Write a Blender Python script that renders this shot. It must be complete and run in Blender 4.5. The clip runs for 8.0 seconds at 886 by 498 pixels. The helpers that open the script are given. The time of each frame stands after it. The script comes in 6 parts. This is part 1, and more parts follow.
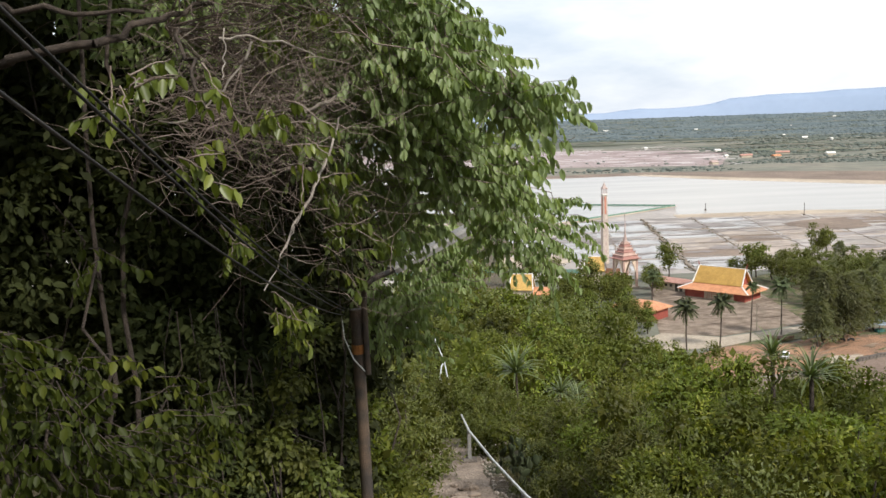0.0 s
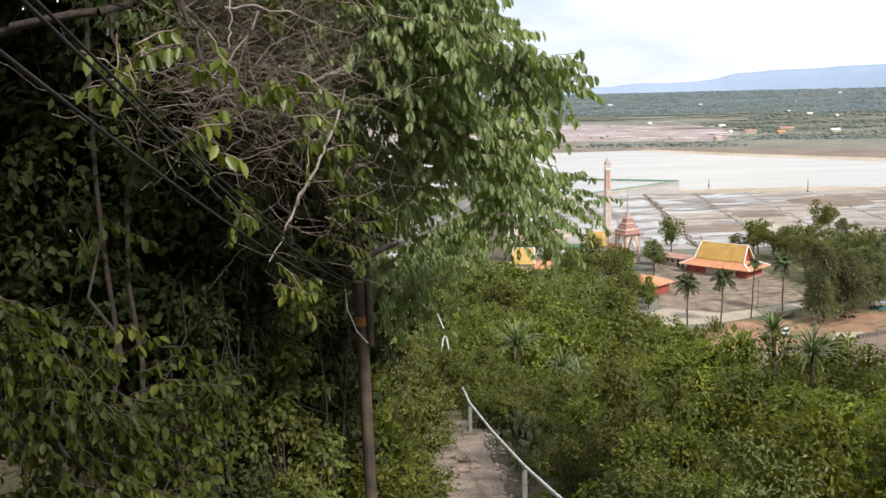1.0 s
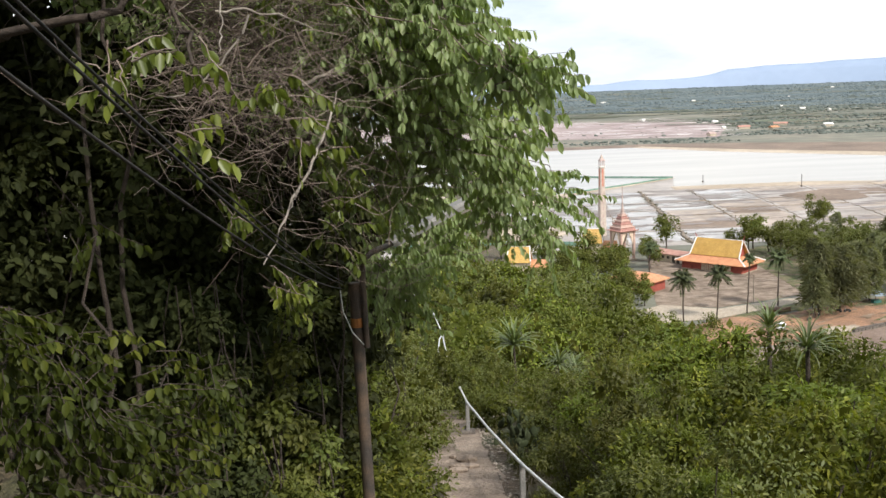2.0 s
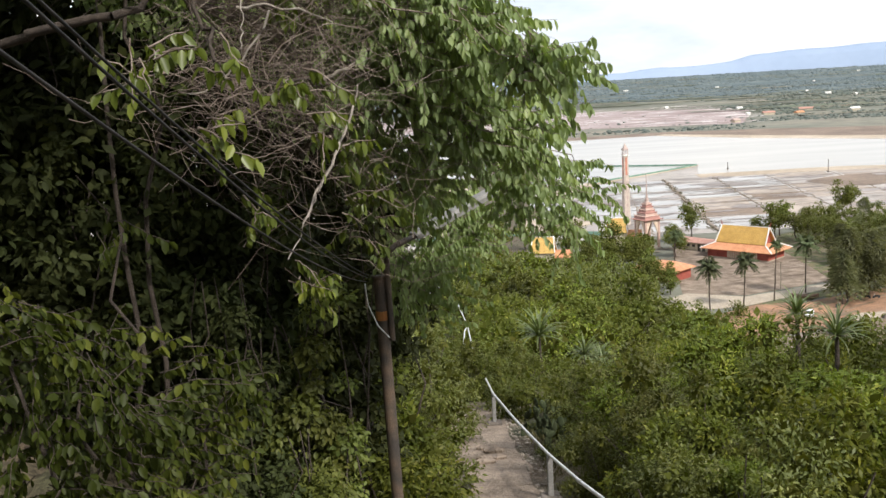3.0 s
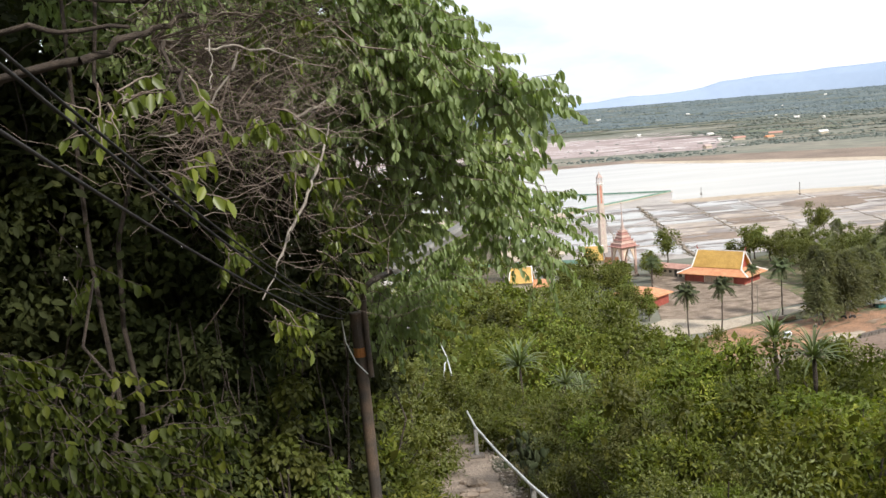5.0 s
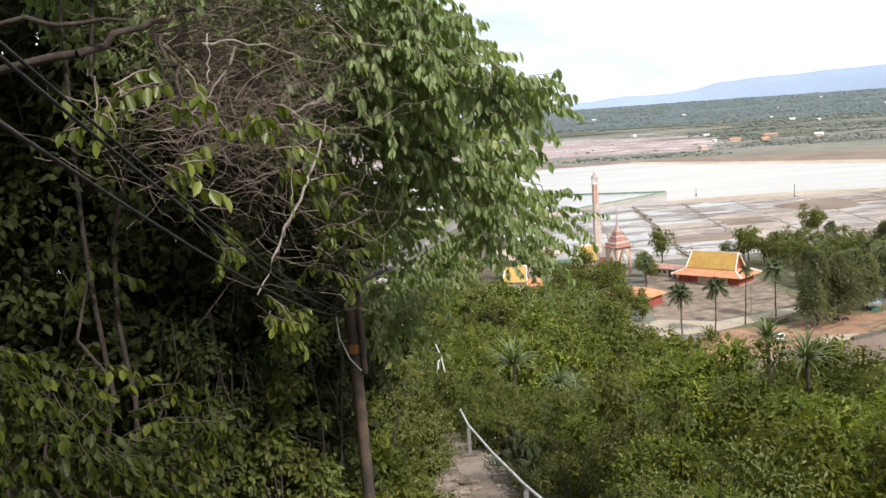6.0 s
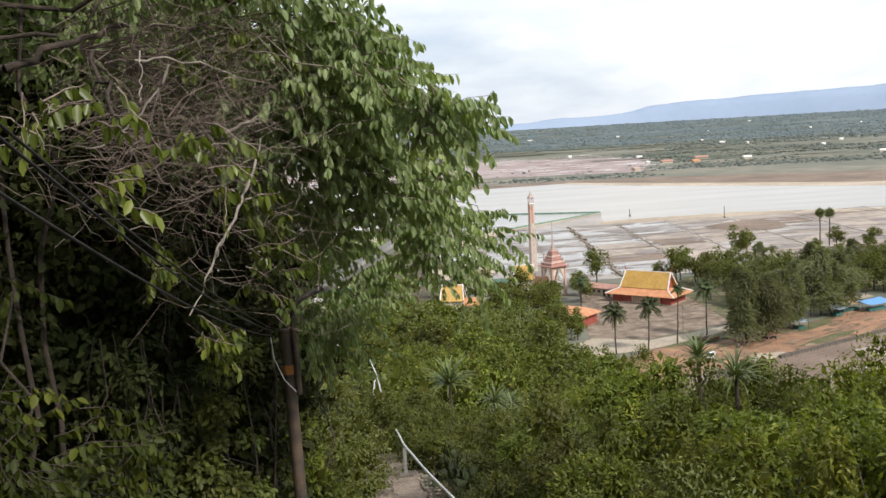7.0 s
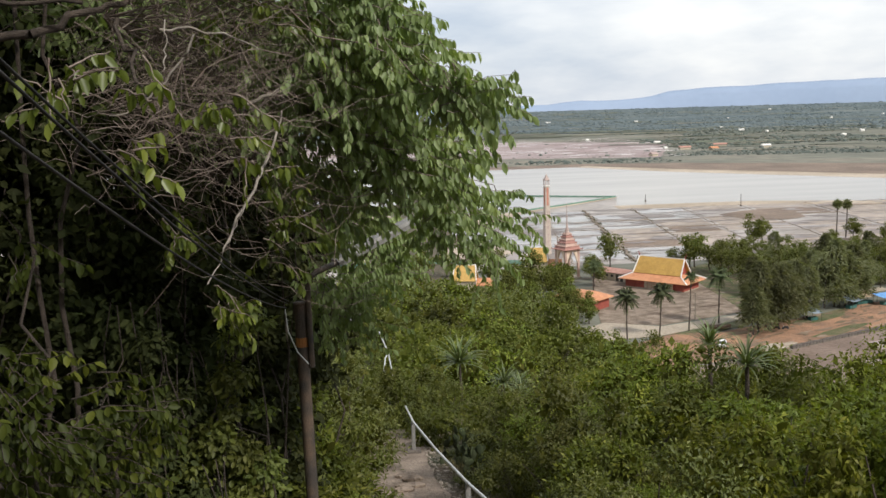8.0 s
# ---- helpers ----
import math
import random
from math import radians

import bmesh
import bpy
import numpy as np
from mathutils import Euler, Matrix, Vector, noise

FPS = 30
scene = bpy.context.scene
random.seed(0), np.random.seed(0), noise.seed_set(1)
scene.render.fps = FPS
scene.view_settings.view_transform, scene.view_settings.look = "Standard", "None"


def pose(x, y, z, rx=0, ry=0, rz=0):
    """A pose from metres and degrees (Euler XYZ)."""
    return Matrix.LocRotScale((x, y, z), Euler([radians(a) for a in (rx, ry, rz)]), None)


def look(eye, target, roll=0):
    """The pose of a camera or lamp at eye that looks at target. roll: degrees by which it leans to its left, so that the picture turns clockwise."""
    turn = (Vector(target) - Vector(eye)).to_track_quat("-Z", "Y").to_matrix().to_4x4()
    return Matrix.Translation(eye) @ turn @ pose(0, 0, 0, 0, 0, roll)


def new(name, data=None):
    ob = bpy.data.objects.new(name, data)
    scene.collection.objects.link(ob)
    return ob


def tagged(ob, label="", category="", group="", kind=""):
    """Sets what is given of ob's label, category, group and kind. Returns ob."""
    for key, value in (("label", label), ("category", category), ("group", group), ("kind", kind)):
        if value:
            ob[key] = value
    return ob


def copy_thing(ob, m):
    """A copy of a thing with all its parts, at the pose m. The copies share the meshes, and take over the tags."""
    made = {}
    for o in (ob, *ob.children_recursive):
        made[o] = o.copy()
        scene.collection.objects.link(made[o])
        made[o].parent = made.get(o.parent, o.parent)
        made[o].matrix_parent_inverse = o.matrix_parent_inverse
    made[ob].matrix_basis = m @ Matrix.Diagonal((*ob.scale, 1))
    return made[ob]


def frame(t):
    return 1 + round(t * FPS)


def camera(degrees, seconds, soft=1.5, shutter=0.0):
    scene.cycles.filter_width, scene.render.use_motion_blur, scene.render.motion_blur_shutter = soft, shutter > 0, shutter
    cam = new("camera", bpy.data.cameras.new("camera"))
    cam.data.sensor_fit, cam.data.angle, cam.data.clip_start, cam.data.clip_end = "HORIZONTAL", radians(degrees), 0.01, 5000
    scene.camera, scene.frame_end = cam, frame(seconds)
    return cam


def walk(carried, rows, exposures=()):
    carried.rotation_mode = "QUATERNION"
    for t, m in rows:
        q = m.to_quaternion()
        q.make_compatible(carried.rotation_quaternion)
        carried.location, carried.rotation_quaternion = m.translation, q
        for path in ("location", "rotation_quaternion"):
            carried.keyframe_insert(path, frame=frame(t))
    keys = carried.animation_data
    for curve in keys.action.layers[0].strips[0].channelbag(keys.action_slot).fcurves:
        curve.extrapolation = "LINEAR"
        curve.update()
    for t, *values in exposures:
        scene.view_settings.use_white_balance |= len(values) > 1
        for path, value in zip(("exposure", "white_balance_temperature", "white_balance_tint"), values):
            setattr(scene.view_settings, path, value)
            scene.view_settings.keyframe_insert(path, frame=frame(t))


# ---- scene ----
cam = camera(50.0, 8.0)
PATH = [
    (0, 0.003, -0.006, 54.987, 82.243, 2.013, -1.888),
    (0.5, -0.004, -0.014, 54.988, 81.264, 1.884, -1.474),
    (1, -0.014, -0.005, 54.988, 80.624, 1.440, -1.674),
    (1.5, -0.005, -0.016, 54.993, 80.752, 2.032, -2.354),
    (3, -0.005, -0.009, 54.992, 80.173, 3.350, -0.811),
    (3.5, 0.000, 0.000, 55.000, 80.704, 4.046, -0.662),
    (4, 0.012, 0.005, 55.005, 81.691, 4.683, -1.876),
    (4.5, 0.017, -0.000, 55.007, 82.070, 4.966, -2.324),
    (6, 0.011, -0.014, 55.002, 81.890, 4.090, -2.611),
    (6.5, 0.017, -0.012, 55.013, 82.033, 3.832, -3.524),
    (7, 0.019, -0.020, 55.012, 82.795, 3.377, -6.357),
    (7.5, 0.006, -0.039, 55.006, 82.628, 2.565, -5.933),
    (8, -0.002, -0.048, 55.004, 81.602, 1.708, -5.293),
]
EXPOSURE = [(0, 0.28), (1.5, 0.44), (3.5, 0.46), (4.5, 0.5), (6, 0.5), (7, 0.22), (8, 0.02)]
walk(cam, [(t, pose(x, y, z, rx, ry, rz)) for t, x, y, z, rx, ry, rz in PATH],
     exposures=EXPOSURE)

# ---- light ----
SUN_EL, SUN_AZ = 44.0, 142.0   # degrees; azimuth from +y towards +x
world = bpy.data.worlds.new("sky")
scene.world = world
world.use_nodes = True
wn, wl = world.node_tree.nodes, world.node_tree.links
wn.clear()
w_out = wn.new("ShaderNodeOutputWorld")
w_bg = wn.new("ShaderNodeBackground")
w_sky = wn.new("ShaderNodeTexSky")
w_sky.sky_type = "NISHITA"
w_sky.sun_disc = False
w_sky.sun_elevation = radians(SUN_EL)
w_sky.sun_rotation = radians(SUN_AZ)
w_sky.dust_density = 2.0
w_bg.inputs["Strength"].default_value = 0.105
w_co = wn.new("ShaderNodeTexCoord")
w_map = wn.new("ShaderNodeMapping")
w_map.inputs["Scale"].default_value = (1.0, 1.0, 3.2)
w_noise = wn.new("ShaderNodeTexNoise")
w_noise.inputs["Scale"].default_value = 2.3
w_noise.inputs["Detail"].default_value = 6.0
w_noise.inputs["Roughness"].default_value = 0.55
w_ramp = wn.new("ShaderNodeValToRGB")
w_ramp.color_ramp.elements[0].position, w_ramp.color_ramp.elements[0].color = 0.38, (6.2, 7.0, 8.2, 1)
w_ramp.color_ramp.elements[1].position, w_ramp.color_ramp.elements[1].color = 0.60, (11.3, 11.3, 11.2, 1)
w_mix = wn.new("ShaderNodeMix")
w_mix.data_type = "RGBA"
w_mix.inputs["Factor"].default_value = 0.82
wl.new(w_co.outputs["Generated"], w_map.inputs["Vector"])
wl.new(w_map.outputs["Vector"], w_noise.inputs["Vector"])
wl.new(w_noise.outputs["Fac"], w_ramp.inputs["Fac"])
wl.new(w_sky.outputs["Color"], w_mix.inputs["A"])
wl.new(w_ramp.outputs["Color"], w_mix.inputs["B"])
wl.new(w_mix.outputs["Result"], w_bg.inputs["Color"])
wl.new(w_bg.outputs["Background"], w_out.inputs["Surface"])

sun = new("sun", bpy.data.lights.new("sun", "SUN"))
sun.data.energy = 3.7
sun.data.angle = radians(6)
sun.data.color = (1.0, 0.95, 0.87)
sun.matrix_world = look((0, 0, 0), (-math.sin(radians(SUN_AZ)) * math.cos(radians(SUN_EL)),
                                    -math.cos(radians(SUN_AZ)) * math.cos(radians(SUN_EL)), -math.sin(radians(SUN_EL))))

# ---- materials ----
def ramp_mat(name, c0, c1, scale=3.0, rough=0.8, bump=0.3, detail=6.0, fine=14.0, spots=None, metallic=0.0, lo=0.35, hi=0.65, coord="Object", spec=0.5, grit=0.55):
    """Two colours mixed by broad noise, darkened and roughened by a fine one."""
    m = bpy.data.materials.new(name)
    m.use_nodes = True
    n, l = m.node_tree.nodes, m.node_tree.links
    b = n["Principled BSDF"]
    co = n.new("ShaderNodeTexCoord")
    big = n.new("ShaderNodeTexNoise")
    big.inputs["Scale"].default_value = scale
    big.inputs["Detail"].default_value = detail
    small = n.new("ShaderNodeTexNoise")
    small.inputs["Scale"].default_value = scale * fine
    small.inputs["Detail"].default_value = 4.0
    r = n.new("ShaderNodeValToRGB")
    r.color_ramp.elements[0].position, r.color_ramp.elements[0].color = lo, (*c0, 1)
    r.color_ramp.elements[1].position, r.color_ramp.elements[1].color = hi, (*c1, 1)
    if spots:
        e = r.color_ramp.elements.new(0.5 * (lo + hi))
        e.color = (*spots, 1)
    grain = n.new("ShaderNodeMix")
    grain.data_type, grain.blend_type = "RGBA", "MULTIPLY"
    grain.inputs["Factor"].default_value = grit
    gr = n.new("ShaderNodeMapRange")
    gr.inputs["From Min"].default_value, gr.inputs["From Max"].default_value = 0.3, 0.7
    gr.inputs["To Min"].default_value, gr.inputs["To Max"].default_value = 0.55, 1.3
    bp = n.new("ShaderNodeBump")
    bp.inputs["Strength"].default_value = bump
    bp.inputs["Distance"].default_value = 0.4 / scale
    for t in (big, small):
        l.new(co.outputs[coord], t.inputs["Vector"])
    l.new(big.outputs["Fac"], r.inputs["Fac"])
    l.new(small.outputs["Fac"], gr.inputs["Value"])
    l.new(r.outputs["Color"], grain.inputs["A"])
    l.new(gr.outputs["Result"], grain.inputs["B"])
    l.new(grain.outputs["Result"], b.inputs["Base Color"])
    l.new(small.outputs["Fac"], bp.inputs["Height"])
    l.new(bp.outputs["Normal"], b.inputs["Normal"])
    b.inputs["Roughness"].default_value = rough
    b.inputs["Metallic"].default_value = metallic
    b.inputs["Specular IOR Level"].default_value = spec
    return m


def leaf_mat(name, dark, mid, light, rough=0.45, through_light=0.35, spec=0.4, clump=1.6):
    """Leaf colour that differs from leaf to leaf, from clump to clump and from plant to plant, partly translucent."""
    m = bpy.data.materials.new(name)
    m.use_nodes = True
    n, l = m.node_tree.nodes, m.node_tree.links
    b = n["Principled BSDF"]
    out = n["Material Output"]
    geo = n.new("ShaderNodeNewGeometry")
    info = n.new("ShaderNodeObjectInfo")
    r = n.new("ShaderNodeValToRGB")
    r.color_ramp.elements[0].position, r.color_ramp.elements[0].color = 0.05, (*dark, 1)
    r.color_ramp.elements[1].position, r.color_ramp.elements[1].color = 0.95, (*light, 1)
    e = r.color_ramp.elements.new(0.6)
    e.color = (*mid, 1)
    hue = n.new("ShaderNodeHueSaturation")
    vr = n.new("ShaderNodeMapRange")
    vr.inputs["To Min"].default_value, vr.inputs["To Max"].default_value = 0.7, 1.3
    hr = n.new("ShaderNodeMapRange")
    hr.inputs["To Min"].default_value, hr.inputs["To Max"].default_value = 0.485, 0.512
    tr = n.new("ShaderNodeBsdfTranslucent")
    warm = n.new("ShaderNodeMix")
    warm.data_type, warm.blend_type = "RGBA", "MULTIPLY"
    warm.inputs["Factor"].default_value = 1.0
    warm.inputs["B"].default_value = (1.25, 1.3, 0.5, 1)
    mix = n.new("ShaderNodeMixShader")
    mix.inputs["Fac"].default_value = through_light
    co = n.new("ShaderNodeTexCoord")
    patch = n.new("ShaderNodeTexNoise")
    patch.inputs["Scale"].default_value = clump
    patch.inputs["Detail"].default_value = 2.0
    pr = n.new("ShaderNodeMapRange")
    pr.inputs["From Min"].default_value, pr.inputs["From Max"].default_value = 0.33, 0.67
    tone = n.new("ShaderNodeMix")
    tone.data_type = "FLOAT"
    tone.inputs["Factor"].default_value = 0.5
    l.new(co.outputs["Object"], patch.inputs["Vector"])
    l.new(patch.outputs["Fac"], pr.inputs["Value"])
    l.new(geo.outputs["Random Per Island"], tone.inputs["A"])
    l.new(pr.outputs["Result"], tone.inputs["B"])
    l.new(tone.outputs["Result"], r.inputs["Fac"])
    l.new(info.outputs["Random"], vr.inputs["Value"])
    l.new(info.outputs["Random"], hr.inputs["Value"])
    l.new(r.outputs["Color"], hue.inputs["Color"])
    l.new(vr.outputs["Result"], hue.inputs["Value"])
    l.new(hr.outputs["Result"], hue.inputs["Hue"])
    l.new(hue.outputs["Color"], b.inputs["Base Color"])
    l.new(hue.outputs["Color"], warm.inputs["A"])
    l.new(warm.outputs["Result"], tr.inputs["Color"])
    l.new(b.outputs["BSDF"], mix.inputs[1])
    l.new(tr.outputs["BSDF"], mix.inputs[2])
    l.new(mix.outputs["Shader"], out.inputs["Surface"])
    b.inputs["Roughness"].default_value = rough
    b.inputs["Specular IOR Level"].default_value = spec
    return m


def water_mat(name, colour, rough, scale):
    m = bpy.data.materials.new(name)
    m.use_nodes = True
    n, l = m.node_tree.nodes, m.node_tree.links
    b = n["Principled BSDF"]
    co = n.new("ShaderNodeTexCoord")
    t = n.new("ShaderNodeTexNoise")
    t.inputs["Scale"].default_value = scale
    t.inputs["Detail"].default_value = 5.0
    mp = n.new("ShaderNodeMapping")
    mp.inputs["Scale"].default_value = (0.35, 1.6, 1.0)
    r = n.new("ShaderNodeValToRGB")
    r.color_ramp.elements[0].position, r.color_ramp.elements[0].color = 0.3, (*[c * 0.85 for c in colour], 1)
    r.color_ramp.elements[1].position, r.color_ramp.elements[1].color = 0.7, (*[min(1, c * 1.1) for c in colour], 1)
    bp = n.new("ShaderNodeBump")
    bp.inputs["Strength"].default_value = 0.06
    bp.inputs["Distance"].default_value = 0.05
    fine = n.new("ShaderNodeTexNoise")
    fine.inputs["Scale"].default_value = 1.5
    l.new(co.outputs["Object"], mp.inputs["Vector"])
    l.new(mp.outputs["Vector"], t.inputs["Vector"])
    l.new(co.outputs["Object"], fine.inputs["Vector"])
    l.new(t.outputs["Fac"], r.inputs["Fac"])
    l.new(r.outputs["Color"], b.inputs["Base Color"])
    l.new(fine.outputs["Fac"], bp.inputs["Height"])
    l.new(bp.outputs["Normal"], b.inputs["Normal"])
    b.inputs["Roughness"].default_value = rough
    b.inputs["IOR"].default_value = 1.33
    return m


M_SOIL = ramp_mat("hill_soil", (0.12, 0.085, 0.058), (0.055, 0.06, 0.028), 0.5, 0.95, 0.5)
M_PLAIN = ramp_mat("far_plain", (0.125, 0.125, 0.098), (0.205, 0.182, 0.142), 0.006, 0.95, 0.1, 9.0, 9.0, (0.145, 0.148, 0.115))
M_MUD = ramp_mat("salt_mud", (0.258, 0.224, 0.194), (0.404, 0.361, 0.331), 0.022, 0.6, 0.1, 8.0, 7.0, (0.344, 0.31, 0.284))
M_SAND = ramp_mat("shore_sand", (0.302, 0.239, 0.176), (0.462, 0.386, 0.302), 0.02, 0.9, 0.1, 8.0)
M_ORANGE_EARTH = ramp_mat("orange_earth", (0.21, 0.125, 0.08), (0.37, 0.205, 0.12), 0.15, 0.95, 0.3)
M_YARD = ramp_mat("yard_paving", (0.165, 0.128, 0.098), (0.30, 0.24, 0.19), 0.35, 0.95, 0.3, spec=0.1)
M_CONCRETE = ramp_mat("concrete", (0.33, 0.28, 0.22), (0.44, 0.38, 0.305), 1.3, 0.95, 0.3, spec=0.1)
M_PATH = ramp_mat("worn_path_concrete", (0.13, 0.098, 0.073), (0.33, 0.26, 0.205), 1.1, 0.92, 0.5)
M_RIVER = water_mat("river_water", (0.351, 0.329, 0.293), 0.22, 0.02)
M_POND = water_mat("pond_water", (0.33, 0.32, 0.30), 0.22, 0.05)
M_YELLOW = ramp_mat("yellow_roof_tiles", (0.43, 0.255, 0.06), (0.54, 0.335, 0.085), 0.8, 0.55, 0.3)
M_ORANGE = ramp_mat("orange_roof_tiles", (0.47, 0.20, 0.095), (0.58, 0.27, 0.135), 0.8, 0.6, 0.3)
M_RED = ramp_mat("dark_red_wall", (0.25, 0.055, 0.04), (0.33, 0.08, 0.055), 0.6, 0.8, 0.2)
M_WHITE = ramp_mat("white_plaster", (0.66, 0.63, 0.58), (0.80, 0.78, 0.74), 0.9, 0.8, 0.2)
M_PINK = ramp_mat("pink_plaster", (0.38, 0.25, 0.205), (0.50, 0.34, 0.285), 0.7, 0.8, 0.2)
M_BARK = ramp_mat("bark", (0.045, 0.034, 0.027), (0.10, 0.077, 0.062), 9.0, 0.95, 0.7)
M_TWIG = ramp_mat("dry_twigs", (0.125, 0.09, 0.072), (0.29, 0.235, 0.20), 7.0, 0.9, 0.3)
M_PIPE = ramp_mat("rusty_pipe", (0.055, 0.046, 0.04), (0.13, 0.09, 0.062), 6.0, 0.7, 0.3, metallic=0.3)
M_STEEL = ramp_mat("galvanised_rail", (0.52, 0.52, 0.50), (0.72, 0.72, 0.70), 5.0, 0.45, 0.15, metallic=0.5)
M_CABLE = ramp_mat("black_cable", (0.018, 0.018, 0.018), (0.045, 0.042, 0.04), 9.0, 0.7, 0.1, spec=0.2)
# distance haze is put into this pale blue base colour
M_MOUNTAIN = ramp_mat("haze_tinted_mountain", (0.264, 0.328, 0.436), (0.286, 0.349, 0.456), 0.002, 1.0, 0.0, spec=0.0, grit=0.06)
# leaf colour greyed to carry the haze over the plain
M_WOOD_HAZE = leaf_mat("far_woods", (0.095, 0.112, 0.104), (0.122, 0.14, 0.129), (0.165, 0.176, 0.155), 0.9, 0.1, 0.0, 0.004)
M_LEAF_TREE = leaf_mat("tree_leaf", (0.14, 0.182, 0.079), (0.215, 0.268, 0.119), (0.29, 0.335, 0.15), 0.45, 0.42, 0.3)
# the gloom under the tree is put into this leaf colour
M_LEAF_DARK = leaf_mat("shade_darkened_leaf", (0.0255, 0.0312, 0.011), (0.0382, 0.0468, 0.0153), (0.068, 0.0741, 0.0221), 0.7, 0.25, 0.15)
M_LEAF_BUSH = leaf_mat("bush_leaf", (0.062, 0.082, 0.014), (0.133, 0.162, 0.025), (0.275, 0.28, 0.05), 0.48, 0.42, 0.25)
M_LEAF_HILL = leaf_mat("hillside_leaf", (0.07, 0.088, 0.022), (0.13, 0.15, 0.036), (0.215, 0.225, 0.062), 0.52, 0.38, 0.22, 0.7)
M_LEAF_CAS = leaf_mat("casuarina_leaf", (0.12, 0.13, 0.075), (0.16, 0.17, 0.098), (0.215, 0.218, 0.128), 0.85, 0.4, 0.1, 0.4)
M_LEAF_PALM = leaf_mat("palm_leaf", (0.06, 0.08, 0.035), (0.09, 0.11, 0.05), (0.15, 0.16, 0.07), 0.5, 0.25)
M_CAR = ramp_mat("white_car_paint", (0.72, 0.72, 0.72), (0.8, 0.8, 0.8), 1.0, 0.3, 0.0)
M_BROWN = ramp_mat("brown_mud", (0.134, 0.0966, 0.0714), (0.227, 0.168, 0.126), 0.03, 0.85, 0.1, 8.0)
M_DRY = ramp_mat("dry_pan_mud", (0.269, 0.223, 0.185), (0.386, 0.323, 0.273), 0.04, 0.8, 0.1, 8.0, 6.0)
M_WET = ramp_mat("wet_pan_mud", (0.241, 0.228, 0.219), (0.361, 0.344, 0.327), 0.03, 0.25, 0.02, 8.0, 6.0)
M_BANK = ramp_mat("mud_bank", (0.15, 0.115, 0.085), (0.26, 0.21, 0.16), 0.3, 0.95, 0.3)
M_SALT = ramp_mat("pink_salt_field", (0.232, 0.172, 0.163), (0.344, 0.284, 0.275), 0.02, 0.9, 0.05, 8.0)
M_SALTWHITE = ramp_mat("drying_salt", (0.40, 0.30, 0.29), (0.75, 0.72, 0.70), 0.02, 0.9, 0.0, 3.0)
M_BAY = ramp_mat("bay_mud", (0.15, 0.105, 0.08), (0.23, 0.17, 0.135), 0.08, 0.6, 0.1, 8.0, spec=0.25)
M_PINKMUD = ramp_mat("pink_mud", (0.27, 0.198, 0.171), (0.342, 0.261, 0.234), 0.1, 0.35, 0.1, 8.0)
M_GRASS = ramp_mat("worn_grass", (0.07, 0.095, 0.03), (0.17, 0.14, 0.075), 0.25, 0.95, 0.5)
M_STONE = ramp_mat("dark_wall_stone", (0.09, 0.075, 0.065), (0.17, 0.145, 0.125), 1.5, 0.95, 0.4)
M_CREAM = ramp_mat("cream_plaster", (0.442, 0.374, 0.281), (0.544, 0.476, 0.374), 0.7, 0.85, 0.2)
# unlit inside of openings, painted as near-black panels on the wall
M_DARK = ramp_mat("opening_shade", (0.03, 0.025, 0.02), (0.06, 0.05, 0.04), 1.0, 0.8, 0.1)
M_FADED = ramp_mat("faded_red_tin", (0.34, 0.17, 0.13), (0.44, 0.25, 0.20), 0.7, 0.7, 0.2)
M_PALEPINK = ramp_mat("pale_pink_plaster", (0.60, 0.45, 0.34), (0.72, 0.58, 0.46), 0.7, 0.8, 0.2)
M_TIER = ramp_mat("red_pagoda_tier", (0.27, 0.125, 0.10), (0.38, 0.20, 0.165), 0.8, 0.75, 0.2)
M_GREYPINK = ramp_mat("grey_pink_plaster", (0.36, 0.26, 0.23), (0.48, 0.38, 0.34), 0.8, 0.8, 0.2)
M_TOWER = ramp_mat("tower_brick", (0.42, 0.345, 0.295), (0.54, 0.455, 0.395), 0.7, 0.85, 0.3)
M_REDPANEL = ramp_mat("red_tower_panel", (0.45, 0.17, 0.12), (0.55, 0.25, 0.18), 0.7, 0.8, 0.2)
M_BOAT = ramp_mat("weathered_boat_wood", (0.13, 0.08, 0.055), (0.24, 0.16, 0.11), 1.2, 0.85, 0.3)
M_CARGLASS = ramp_mat("dark_car_glass", (0.02, 0.025, 0.03), (0.04, 0.045, 0.05), 1.0, 0.1, 0.0)
M_TYRE = ramp_mat("black_rubber", (0.02, 0.02, 0.02), (0.05, 0.05, 0.05), 3.0, 0.8, 0.1)
M_BLUE = ramp_mat("blue_tarpaulin", (0.10, 0.28, 0.60), (0.16, 0.36, 0.70), 0.8, 0.6, 0.2)
M_SANDCLOTH = ramp_mat("beige_tarpaulin", (0.45, 0.33, 0.22), (0.58, 0.45, 0.32), 0.8, 0.7, 0.2)
M_BLUEGREY = ramp_mat("grey_blue_sheet", (0.20, 0.26, 0.34), (0.34, 0.40, 0.48), 0.8, 0.7, 0.2)
M_TEAL = ramp_mat("dark_teal_panel", (0.02, 0.10, 0.09), (0.05, 0.16, 0.14), 0.8, 0.6, 0.2)
M_NET = ramp_mat("green_netting", (0.10, 0.21, 0.16), (0.17, 0.28, 0.22), 0.3, 0.8, 0.1)
M_LEAF_DRY = leaf_mat("dry_weed", (0.09, 0.08, 0.04), (0.13, 0.12, 0.055), (0.19, 0.17, 0.08), 0.7, 0.2, 0.2)
M_RUBBLE = ramp_mat("pale_rubble", (0.20, 0.165, 0.135), (0.42, 0.37, 0.32), 4.0, 0.95, 0.4)
